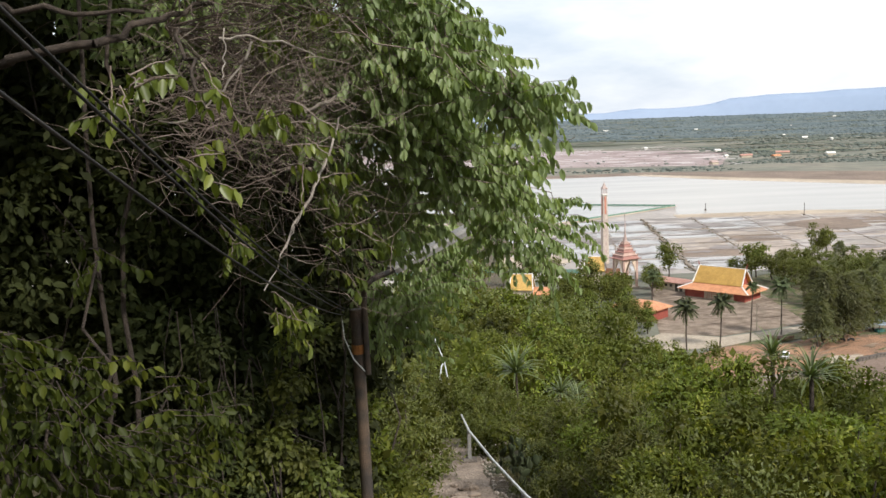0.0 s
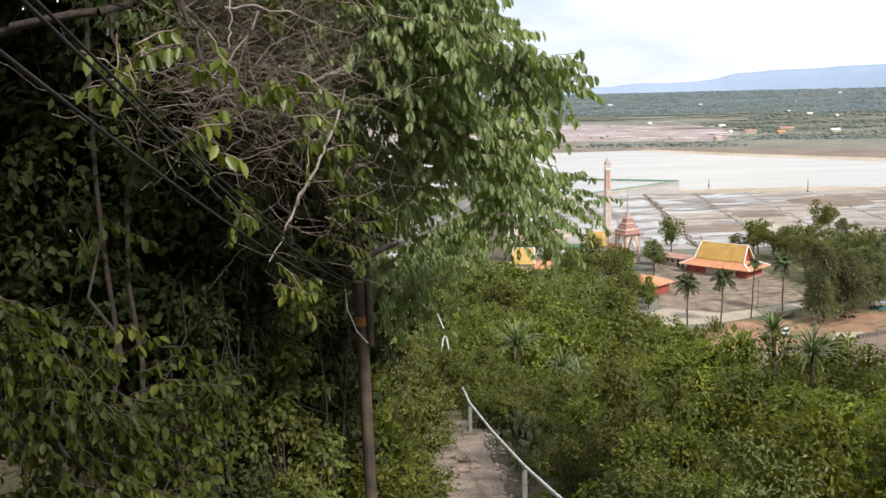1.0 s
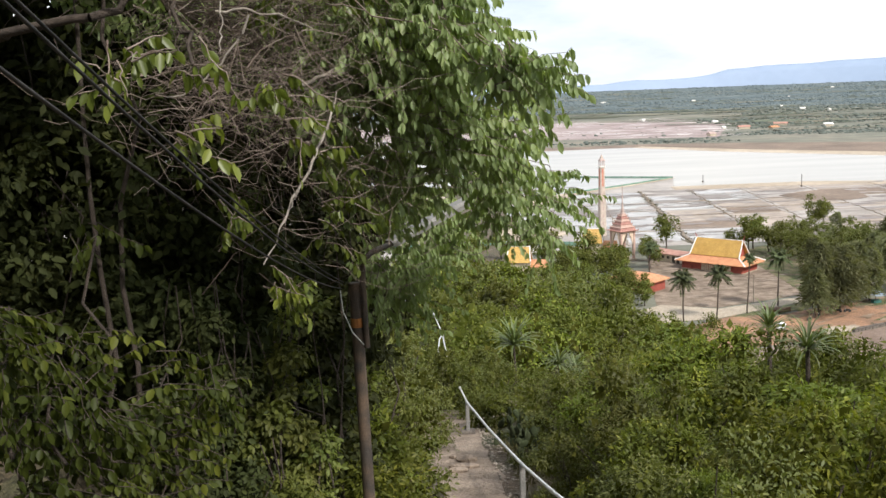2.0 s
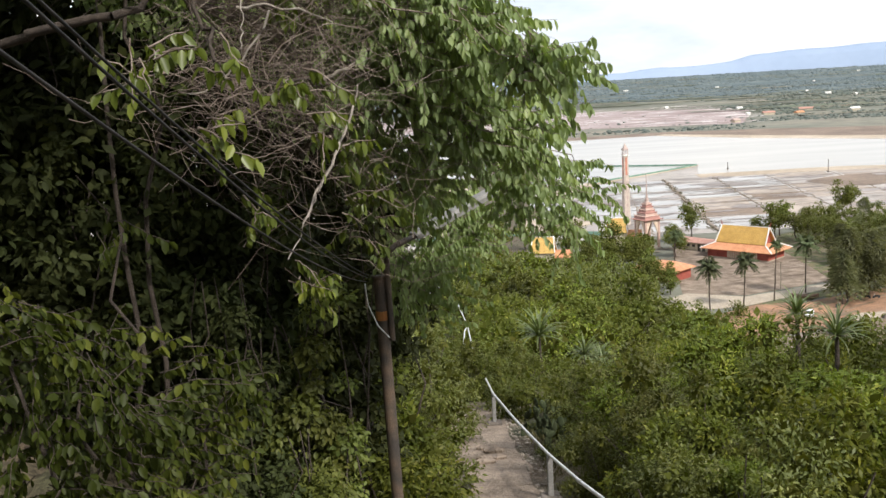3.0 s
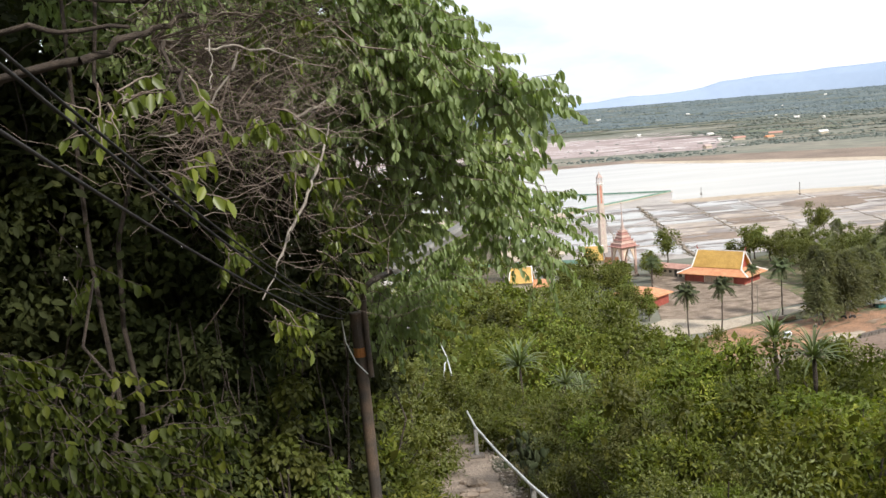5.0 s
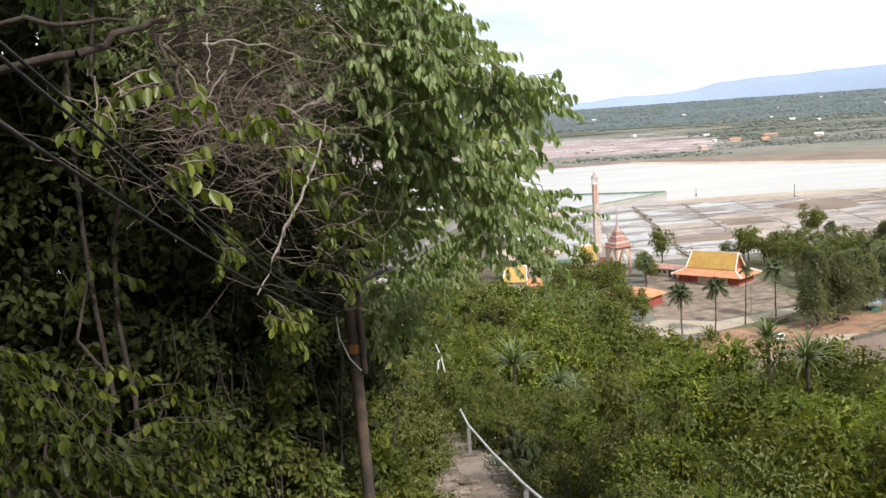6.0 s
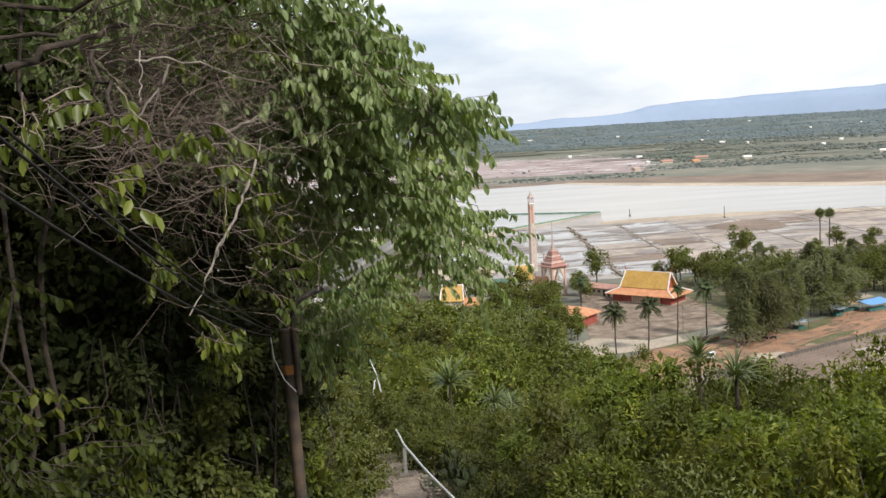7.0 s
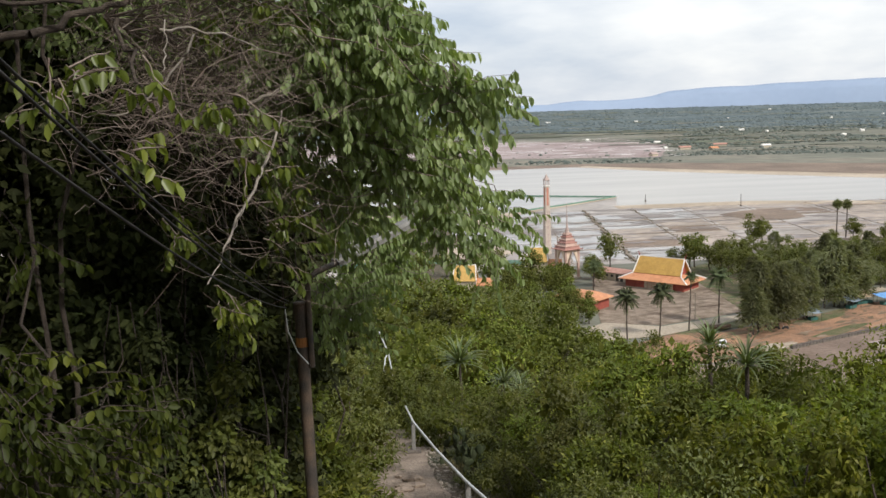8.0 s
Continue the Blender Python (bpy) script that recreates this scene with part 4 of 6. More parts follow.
def pagoda(m):
    """An open pavilion on four pointed-arch sides, under a tiered roof and a tall spire."""
    t = thing("pagoda", m, "pink pavilion with a tiered roof and a thin spire", "pagoda")
    for sx in (-1, 1):
        for sy in (-1, 1):
            bm = bmesh.new()
            box(bm, sx * 3.1 - 0.45, sx * 3.1 + 0.45, sy * 3.1 - 0.45, sy * 3.1 + 0.45, 0, 9.4, 0.06)
            part("pillar", bm, M_PINK, t)
    for k in range(4):
        bm = bmesh.new()
        pts = []
        for i in range(9):
            u = -1 + i * 0.25
            pts.append((2.6 * u, 5.0 + 4.2 * (1 - abs(u) ** 1.6)))
        for (xa, za), (xb, zb) in zip(pts, pts[1:]):
            solid(bm, [[(xa, -3.35, za), (xb, -3.35, zb), (xb, -3.35, 9.5), (xa, -3.35, 9.5)], [(xa, -2.9, za), (xb, -2.9, zb), (xb, -2.9, 9.5), (xa, -2.9, 9.5)]])
        a = part("arch", bm, M_PALEPINK, t)
        a.rotation_euler = (0, 0, k * math.pi / 2)
    bm = bmesh.new()
    box(bm, -4.0, 4.0, -4.0, 4.0, -0.2, 0.6, 0.1)
    part("platform", bm, M_CONCRETE, t)
    z, w = 9.4, 4.3
    for k in range(6):
        h = 1.05 - 0.06 * k
        bm = bmesh.new()
        solid(bm, [rect(0, 0, w, w, z), rect(0, 0, w + 0.12, w + 0.12, z + 0.18), rect(0, 0, w * 0.86, w * 0.86, z + 0.42), rect(0, 0, w * 0.78, w * 0.78, z + h)])
        for sx in (-1, 1):
            for sy in (-1, 1):
                solid(bm, [rect(sx * w, sy * w, 0.16, 0.16, z), rect(sx * (w + 0.1), sy * (w + 0.1), 0.02, 0.02, z + 0.75)])
        part("roof_tier", bm, M_TIER if k % 2 == 0 else M_PINK, t)
        z, w = z + h, w * 0.79
    bm = bmesh.new()
    lathe(bm, [(w * 0.95, z), (w * 0.7, z + 0.6), (w * 0.78, z + 0.8), (w * 0.45, z + 1.6), (0.34, z + 2.6), (0.26, z + 2.7), (0.22, z + 5.0), (0.3, z + 5.2), (0.14, z + 5.5), (0.1, z + 8.0), (0.2, z + 8.2), (0.02, z + 9.6)], 10)
    part("spire", bm, M_GREYPINK, t)


def tower(m):
    """A slender square tower with a lantern top."""
    t = thing("tower", m, "tall slender pale brick tower with red upper part", "tower")
    bm = bmesh.new()
    solid(bm, [rect(0, 0, 1.45, 1.45, 0), rect(0, 0, 1.25, 1.25, 14), rect(0, 0, 1.12, 1.12, 18.4)])
    part("shaft", bm, M_TOWER, t)
    bm = bmesh.new()
    solid(bm, [rect(0, 0, 1.12, 1.12, 18.4), rect(0, 0, 0.98, 0.98, 25.6)])
    part("upper_shaft", bm, M_TOWER, t, "paler brick with red panels")
    for s, (ax, ay) in enumerate(((1, 0), (-1, 0), (0, 1), (0, -1))):
        bm = bmesh.new()
        e = 1.12
        box(bm, ax * e - (0.06 if ax else 0.4), ax * e + (0.06 if ax else 0.4), ay * e - (0.06 if ay else 0.4), ay * e + (0.06 if ay else 0.4), 18.6, 25.0)
        part("panel", bm, M_REDPANEL, t)
        for k in range(6):
            bm = bmesh.new()
            h = 1.5 + 2.7 * k
            e2 = 1.46 - 0.0145 * h
            box(bm, ax * e2 - (0.05 if ax else 0.35), ax * e2 + (0.05 if ax else 0.35), ay * e2 - (0.05 if ay else 0.35), ay * e2 + (0.05 if ay else 0.35), h, h + 1.3)
            part("slot", bm, M_GREYPINK, t)
    bm = bmesh.new()
    box(bm, -1.3, 1.3, -1.3, 1.3, 25.5, 25.9, 0.05)
    part("ledge", bm, M_WHITE, t)
    for sx in (-1, 1):
        for sy in (-1, 1):
            bm = bmesh.new()
            box(bm, sx * 0.85 - 0.14, sx * 0.85 + 0.14, sy * 0.85 - 0.14, sy * 0.85 + 0.14, 25.9, 27.8)
            part("post", bm, M_GREYPINK, t)
    bm = bmesh.new()
    solid(bm, [rect(0, 0, 1.2, 1.2, 27.8), rect(0, 0, 1.2, 1.2, 28.0), rect(0, 0, 0.5, 0.5, 29.0), rect(0, 0, 0.06, 0.06, 30.2)])
    part("cap", bm, M_GREYPINK, t)


def boat(m):
    t = thing("boat", m, "old dark wooden boat lying on the grass", "boat")
    bm = bmesh.new()
    rings = []
    for k in range(9):
        u = -1 + k * 0.25
        w = 0.95 * (1 - abs(u) ** 2.4) + 0.05
        s = 0.55 * abs(u) ** 2.2
        x = u * 3.2
        rings.append([(x, -w, 0.95 + s), (x, -w * 0.75, 0.35 + s * 0.8), (x, 0, 0.1 + s * 0.7), (x, w * 0.75, 0.35 + s * 0.8), (x, w, 0.95 + s), (x, w * 0.8, 0.9 + s), (x, 0, 0.4 + s * 0.8), (x, -w * 0.8, 0.9 + s)])
    solid(bm, rings)
    part("hull", bm, M_BOAT, t)
    for x in (-1.4, 0.0, 1.4):
        bm = bmesh.new()
        box(bm, x - 0.12, x + 0.12, -0.75, 0.75, 0.78, 0.86)
        part("thwart", bm, M_BARK, t)


def car(m, body, label):
    t = thing("car", m, label, "car", "parked cars")
    bm = bmesh.new()
    solid(bm, [[(x, y, z) for x, z in ((-2.1, 0.35), (2.1, 0.35), (2.15, 0.7), (1.9, 0.92), (1.0, 1.0), (-1.9, 1.0), (-2.15, 0.75))] for y in (-0.82, 0.82)])
    b = part("body", bm, body, t)
    bm = bmesh.new()
    solid(bm, [[(x, y, z) for x, z in ((-1.8, 1.0), (1.0, 1.0), (0.35, 1.47), (-1.4, 1.5))] for y in (-0.72, 0.72)])
    part("cabin", bm, M_CARGLASS, t)
    bm = bmesh.new()
    box(bm, -1.35, 0.3, -0.68, 0.68, 1.49, 1.55, 0.02)
    part("roof", bm, body, t)
    for x in (-1.35, 1.35):
        for y in (-0.78, 0.78):
            bm = bmesh.new()
            bmesh.ops.create_cone(bm, cap_ends=True, segments=14, radius1=0.33, radius2=0.33, depth=0.22, matrix=pose(x, y, 0.33, 90))
            part("wheel", bm, M_TYRE, t)


def stall(m, cloth, w, label):
    """A market stall: a sagging sheet on poles over a counter."""
    t = thing("stall", m, label, "stall", "stalls by the shore")
    for sx in (-1, 1):
        for sy in (-1, 1):
            bm = bmesh.new()
            lathe(bm, [(0.05, 0), (0.05, 2.5 + 0.3 * sy)], 6, sx * w, sy * 1.8)
            part("pole", bm, M_BARK, t)
    bm = bmesh.new()
    r0 = []
    for i in range(7):
        u = -1 + i / 3
        r0.append([(u * (w + 0.3), v * 2.1, 2.5 + 0.3 * v - 0.18 * (1 - u * u) + dz) for v, dz in ((-1, 0.03), (0, -0.1), (1, 0.03), (1, 0), (0, -0.13), (-1, 0))])
    solid(bm, r0)
    part("awning", bm, cloth, t)
    bm = bmesh.new()
    box(bm, -w * 0.8, w * 0.8, -0.9, 0.4, 0, 0.85, 0.03)
    part("counter", bm, M_TEAL, t)


def scooter(m):
    t = thing("motorbike", m, "small dark parked motorbike", "motorbike", "parked motorbikes")
    for x in (-0.6, 0.6):
        bm = bmesh.new()
        bmesh.ops.create_cone(bm, cap_ends=True, segments=12, radius1=0.3, radius2=0.3, depth=0.1, matrix=pose(x, 0, 0.3, 90))
        part("wheel", bm, M_TYRE, t)
    bm = bmesh.new()
    solid(bm, [rect(0, 0, 0.55, 0.1, 0.3), rect(-0.05, 0, 0.6, 0.17, 0.55), rect(-0.2, 0, 0.45, 0.14, 0.78)])
    part("body", bm, M_TYRE, t)
    bm = bmesh.new()
    solid(bm, [rect(0.55, 0, 0.05, 0.05, 0.5), rect(0.42, 0, 0.05, 0.05, 1.0), rect(0.42, 0, 0.04, 0.35, 1.04)])
    part("handlebar", bm, M_STEEL, t)


def lamp_pole(m, h):
    t = thing("flag_pole", m, "thin grey pole beside the road", "pole", "road poles")
    bm = bmesh.new()
    lathe(bm, [(0.14, -0.1), (0.11, h * 0.5), (0.07, h)], 8)
    part("shaft", bm, M_CONCRETE, t)
    bm = bmesh.new()
    box(bm, -0.5, 0.5, -0.05, 0.05, h - 0.4, h - 0.3)
    part("crossarm", bm, M_CONCRETE, t)


sea_wall()
temple_hall(pose(89.8, 273.6, 0.05, 0, 0, -46.5))
low_building(pose(80.5, 288.5, 0.05, 0, 0, -54))
red_house(pose(60.2, 251.5, 0.05, 0, 0, -46))
shrine(pose(30.5, 273.5, 0, 0, 0, -14), 0.82)
shrine(pose(57.5, 302, 0, 0, 0, -14), 0.8)
pagoda(pose(66.0, 296.0, 0.0, 0, 0, 24) @ Matrix.Diagonal((0.8, 0.8, 1, 1)))
tower(pose(69.5, 345.5, 0.0, 0, 0, 14) @ Matrix.Diagonal((0.82, 0.82, 1, 1)))
boat(pose(85.4, 218.0, 0.1, 4, 0, -18))
car(pose(80.5, 202.3, 0.12, 0, 0, 66), M_CAR, "white parked car on the orange earth")
car(pose(57.3, 202.3, 0.12, 0, 0, 40), M_CAR, "white car partly behind the bushes")
for k, (x, y) in enumerate(((89.4, 208.6), (92.5, 211.0), (96.5, 214.0), (99, 215.2), (101, 214.8))):
    scooter(pose(x, y, 0.12, 0, 0, 30 + 37 * k))
stall(pose(140.0, 236.8, 0.1, 0, 0, 20), M_BLUE, 4.0, "open stall with a bright blue awning")
stall(pose(133.5, 238.5, 0.1, 0, 0, 10), M_SANDCLOTH, 3.0, "open stall with a beige awning")
stall(pose(127.5, 233.8, 0.1, 0, 0, 30), M_BLUEGREY, 2.0, "low stall under a grey-blue sheet")
stall(pose(111.8, 223.0, 0.1, 0, 0, 10), M_BLUEGREY, 1.3, "low stall under a grey-blue sheet")
lamp_pole(pose(79.0, 219.6, 0.1), 9)
lamp_pole(pose(84.0, 229.5, 0.1), 7)
lamp_pole(pose(65.0, 226.0, 0.1), 5)


# ---- plants ----
def plant(name, m, label, category, group, leaf_v, leaf_q, leaf_m, stems=None, stem_m=None, inner=None, tall=True):
    t = thing(name, m, label, category, group)
    if stems:
        at = 0
        for i, (v, q) in enumerate(zip(stems.v, stems.q)):
            lay("trunk" if i == 0 and tall else "limb" if tall else "stem", v, q - at, None, stem_m or M_BARK, t, "", True)
            at += len(v)
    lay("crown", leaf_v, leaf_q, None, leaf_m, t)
    # dark leaves added inside the crown so its gaps look shaded
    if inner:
        lay("inner_foliage", inner[0], inner[1], None, M_LEAF_CORE_SHADE, t)
    return t


def shrub_stems(r, rad, high, n):
    tb = Tubes()
    for _ in range(n):
        a = r.random() * 6.283
        k = np.linspace(0, 1, 5)[:, None]
        tip = np.array([math.cos(a) * rad * 0.7, math.sin(a) * rad * 0.7, high * (0.6 + 0.4 * r.random())])
        mid = r.normal(size=(5, 3)) * 0.05 * rad
        mid[0] = 0
        tb.add(tip * k * [1, 1, 1] + mid + [0, 0, -0.3], 0.03 * rad, 0.006 * rad, 4)
    return tb


def scatter(kinds, spots, r):
    for k, (x, y, s) in enumerate(spots):
        z = float(height(x, y)) - 0.1
        src = kinds[int(r.integers(len(kinds)))]
        c = copy_thing(src, pose(x, y, z, 0, 0, r.random() * 360))
        c.scale = (s, s, s * (0.85 + 0.3 * r.random()))
    for s in kinds:
        for o in (*s.children_recursive, s):
            bpy.data.objects.remove(o)


# the line of the bushes against what lies behind: bearing in degrees, slope from the eye
BRUSH_AZ = (0, 2.1, 3.9, 6.7, 8.4, 10.8, 12.5, 14.3, 15.8, 17.8, 19.0, 20.0, 21.6, 23.8, 26.3, 28.4, 29.0, 29.8, 30.6, 36)
BRUSH_SLOPE = (-0.31, -0.308, -0.285, -0.296, -0.309, -0.312, -0.293, -0.266, -0.251, -0.246, -0.252, -0.259, -0.261, -0.265, -0.268, -0.275, -0.267, -0.252, -0.245, -0.24)


def brush_room(x, y):
    """The size of the shrub that just reaches the brush line from its place."""
    line = np.interp(math.degrees(math.atan2(x, y)), BRUSH_AZ, BRUSH_SLOPE)
    return (EYE_Z + math.hypot(x, y) * line - float(height(x, y))) / 2.0


def near_shrubs():
    r = np.random.default_rng(11)
    looks = (("green", M_LEAF_BUSH, 0.074, "dense green"), ("green", M_LEAF_BUSH, 0.086, "dense green"), ("green", M_LEAF_HILL, 0.078, "deep green"),
             ("yellow", M_LEAF_YELLOW, 0.082, "yellow-green"), ("yellow", M_LEAF_YELLOW, 0.070, "yellow-green"), ("yellow", M_LEAF_BUSH, 0.080, "dense green"),
             ("dull", M_LEAF_OLIVE, 0.058, "dull olive"), ("dull", M_LEAF_OLIVE, 0.066, "dull olive"), ("dead", M_LEAF_DEAD, 0.06, "withered brown"))
    kinds = {}
    for k, (zone, mat, leaf, word) in enumerate(looks):
        for reach, n, size in (("near", 6800 if zone != "dead" else 3000, 1.0), ("far", 3000, 1.15)):
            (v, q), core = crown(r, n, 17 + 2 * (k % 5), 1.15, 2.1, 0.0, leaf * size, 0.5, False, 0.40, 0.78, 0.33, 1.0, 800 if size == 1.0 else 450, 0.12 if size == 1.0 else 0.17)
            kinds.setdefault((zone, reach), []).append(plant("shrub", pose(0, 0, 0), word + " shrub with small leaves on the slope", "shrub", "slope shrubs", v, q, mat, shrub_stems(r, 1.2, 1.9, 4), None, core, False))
    spots = []
    # the crest of the bushes
    for k in range(8):
        az, d = radians(13.6 + 2.45 * k), 17.4 - 0.9 * (k % 2)
        x, y = d * math.sin(az), d * math.cos(az)
        spots.append((x, y, brush_room(x, y) * 1.02, "yellow" if k > 5 else "green"))
    for _ in range(9000):
        y = 8.0 + 27 * r.random() ** 1.1
        x = path_x(y) + 1.3 + (0.6 * y + 1.0) * r.random()
        az, room = math.degrees(math.atan2(x, y)), brush_room(x, y)
        if room < 0.5 or (15.3 < az < 19.6 and 11.9 < math.hypot(x, y) < 14.4):
            continue
        s = room * (0.8 + 0.2 * r.random()) if 14 < y < 20 else min(room, 0.7 + 0.6 * r.random() ** 1.5)
        s = min(s, 1.5)
        if x - 1.05 * s < path_x(y) + (0.95 if y < 17 else 0.5):
            continue
        if all((x - a) ** 2 + (y - b) ** 2 > (0.66 * (s + c)) ** 2 for a, b, c, z in spots):
            zone = "dull" if x < path_x(y) + 2.6 and r.random() < 0.75 else "yellow" if y < 12.5 or (az > 24 and r.random() < 0.6) else "green"
            spots.append((x, y, s, zone))
        if len(spots) >= 125:
            break
    spots += [(3.65, 12.6, 0.5, "dead"), (4.1, 12.4, 0.45, "dead"), (4.0, 13.3, 0.55, "dead"), (3.6, 13.6, 0.5, "dead"), (4.6, 12.9, 0.5, "dead")]
    # the hedge between the lamp post and the path
    spots += [(x, y, s, "dull" if y > 15 else "green") for x, y, s in (
        (-0.75, 10.4, 1.05), (-0.95, 12.0, 1.1), (-0.55, 13.3, 0.8), (-1.0, 14.6, 1.1), (-0.9, 16.6, 1.1), (-1.0, 18.8, 1.2), (-1.1, 21, 1.3), (-0.9, 23.4, 1.2), (-1.0, 26, 1.3),
        (-2.4, 13, 1.5), (-2.6, 16, 1.6), (-2.8, 19.5, 1.7), (-3, 24, 1.8), (-0.2, 29.5, 1.0), (1.9, 26.5, 0.9), (1.35, 22.2, 0.5), (1.6, 20.6, 0.5), (1.5, 24.0, 0.6), (1.05, 24.9, 0.7), (0.3, 24.8, 0.75), (0.65, 25.2, 0.8), (-2.0, 30, 1.6))]
    spots += [(x, y, s, "dull") for x, y, s in ((2.3, 13.6, 0.62), (2.75, 12.4, 0.7), (2.5, 14.9, 0.6), (3.3, 13.9, 0.72), (2.6, 11.2, 0.62), (3.4, 11.6, 0.7), (2.15, 16.6, 0.5))]
    for zone in ("green", "yellow", "dull", "dead"):
        scatter(kinds[zone, "near"], [p[:3] for p in spots if p[3] == zone and p[1] < 19], r)
        scatter(kinds[zone, "far"], [p[:3] for p in spots if p[3] == zone and p[1] >= 19], r)


def hill_shrubs():
    r = np.random.default_rng(12)
    near, far = [], []
    for k in range(6):
        for kinds, n, leaf, core in ((near, 2000, 0.19, 350), (far, 900, 0.29, 200)):
            (v, q), inner = crown(r, n, 15, 2.5, 3.9, 0.0, leaf, 0.3, False, 0.5, 0.7, 0.4, 1.0, core)
            kinds.append(plant("small_tree", pose(0, 0, 0), "low leafy tree on the wooded hillside", "tree", "hillside trees", v, q, (M_LEAF_HILL, M_LEAF_BUSH, M_LEAF_OLIVE)[k % 3], shrub_stems(r, 2.4, 3.2, 3), None, inner))
    spots = []
    for _ in range(12000):
        y = 35 + 175 * r.random()
        x = -0.08 * y + 0.40 * y * r.random()
        s = 0.7 + 0.6 * r.random()
        if y < 60:
            s *= 0.75
        if all((x - a) ** 2 + (y - b) ** 2 > (1.25 * (s + c)) ** 2 for a, b, c in spots):
            spots.append((x, y, s))
        if len(spots) >= 280:
            break
    scatter(near, [p for p in spots if p[1] < 72], r)
    scatter(far, [p for p in spots if p[1] >= 72], r)


def casuarina(r, high):
    """A tall shaggy tree, narrow at the top, with feathery foliage."""
    n = 2600
    k = r.random(n) ** 0.8
    zz = high * (0.16 + 0.84 * k)
    lobes = 9
    la, lz = r.random(lobes) * 6.283, high * (0.25 + 0.6 * r.random(lobes))
    rad = high * 0.26 * (1 - k) ** 0.55 * (0.45 + 0.55 * np.sqrt(r.random(n)))
    a = r.random(n) * 6.283
    for i in range(lobes):
        near = np.exp(-((zz - lz[i]) / (0.12 * high)) ** 2)
        rad = rad * (1 + 0.5 * near * np.cos(a - la[i]))
    pos = np.stack([np.cos(a) * rad, np.sin(a) * rad, zz], 1)
    ax = np.stack([np.cos(a), np.sin(a), 0.1 - 0.9 * r.random(n)], 1) + r.normal(size=(n, 3)) * 0.45
    v, q = leaves(pos, ax, r.normal(size=(n, 3)) + [0, 0, 0.7], 0.7 + 0.8 * r.random(n), 0.2, False)
    tb = Tubes()
    tb.add(bend((0, 0, -0.2), (r.normal() * 0.3, r.normal() * 0.3, high * 0.9), 7, 0, r, 0.01), 0.24, 0.05, 7)
    for _ in range(9):
        z = high * (0.25 + 0.5 * r.random())
        a = r.random() * 6.283
        tb.add(bend((0, 0, z), (math.cos(a) * high * 0.16, math.sin(a) * high * 0.16, z + high * 0.1), 4, 0, r, 0.02), 0.07, 0.02, 5)
    return v, q, tb


def grove():
    r = np.random.default_rng(14)
    kinds = []
    for k in range(6):
        v, q, tb = casuarina(r, 13.5)
        kinds.append(plant("casuarina", pose(0, 0, 0), "dark shaggy casuarina tree on bare earth", "tree", "shore grove", v, q, M_LEAF_CAS, tb))
    spots = [(91.5, 211, 1.0), (93.9, 213.6, 1.15), (97.6, 215.6, 1.2), (100.2, 217, 1.1), (95.5, 217, 1.05), (111.2, 224.4, 1.15), (108.0, 224.0, 1.0), (104, 222, 1.1),
             (127.2, 236, 1.25), (124.5, 236.5, 1.2), (130.8, 239, 1.2), (134.2, 242, 1.1), (121, 235, 1.0)]
    for _ in range(3000):
        y = 250 + 72 * r.random()
        x = 104 + 110 * r.random()
        if x > y * 0.66 + 8 or x < 104 + (y - 250) * 0.2:
            continue
        s = (0.6 + 0.42 * r.random()) * (1.0 if y < 290 else 0.75)
        if all((x - a) ** 2 + (y - b) ** 2 > 16 for a, b, c in spots):
            spots.append((x, y, s))
        if len(spots) >= 120:
            break
    broad = []
    for k in range(4):
        (v, q), core = crown(r, 1500, 26, 3.6, 8.5, 2.2, 0.42, 0.2, False, 0.45, 0.65, 0.3, 1.0, 260)
        tb = Tubes()
        tb.add(bend((0, 0, -0.2), (0.2, 0.1, 6.5), 6, 0, r, 0.02), 0.2, 0.08, 6)
        for a in (0.4, 2.6, 4.5):
            tb.add(bend((0.1, 0, 2.4), (math.cos(a) * 2.2, math.sin(a) * 2.2, 6.5), 4, 0, r, 0.03), 0.09, 0.03, 5)
        broad.append(plant("grove_tree", pose(0, 0, 0), "olive green tree in the dense shore wood", "tree", "shore wood", v, q, M_LEAF_WOOD, tb, None, core))
    back = [k for k, p in enumerate(spots) if k > 12 and (p[1] > 262 or k % 3 == 0) and k % 4]
    scatter(broad, [spots[k] for k in back], r)
    scatter(kinds, [p for k, p in enumerate(spots) if k not in back], r)


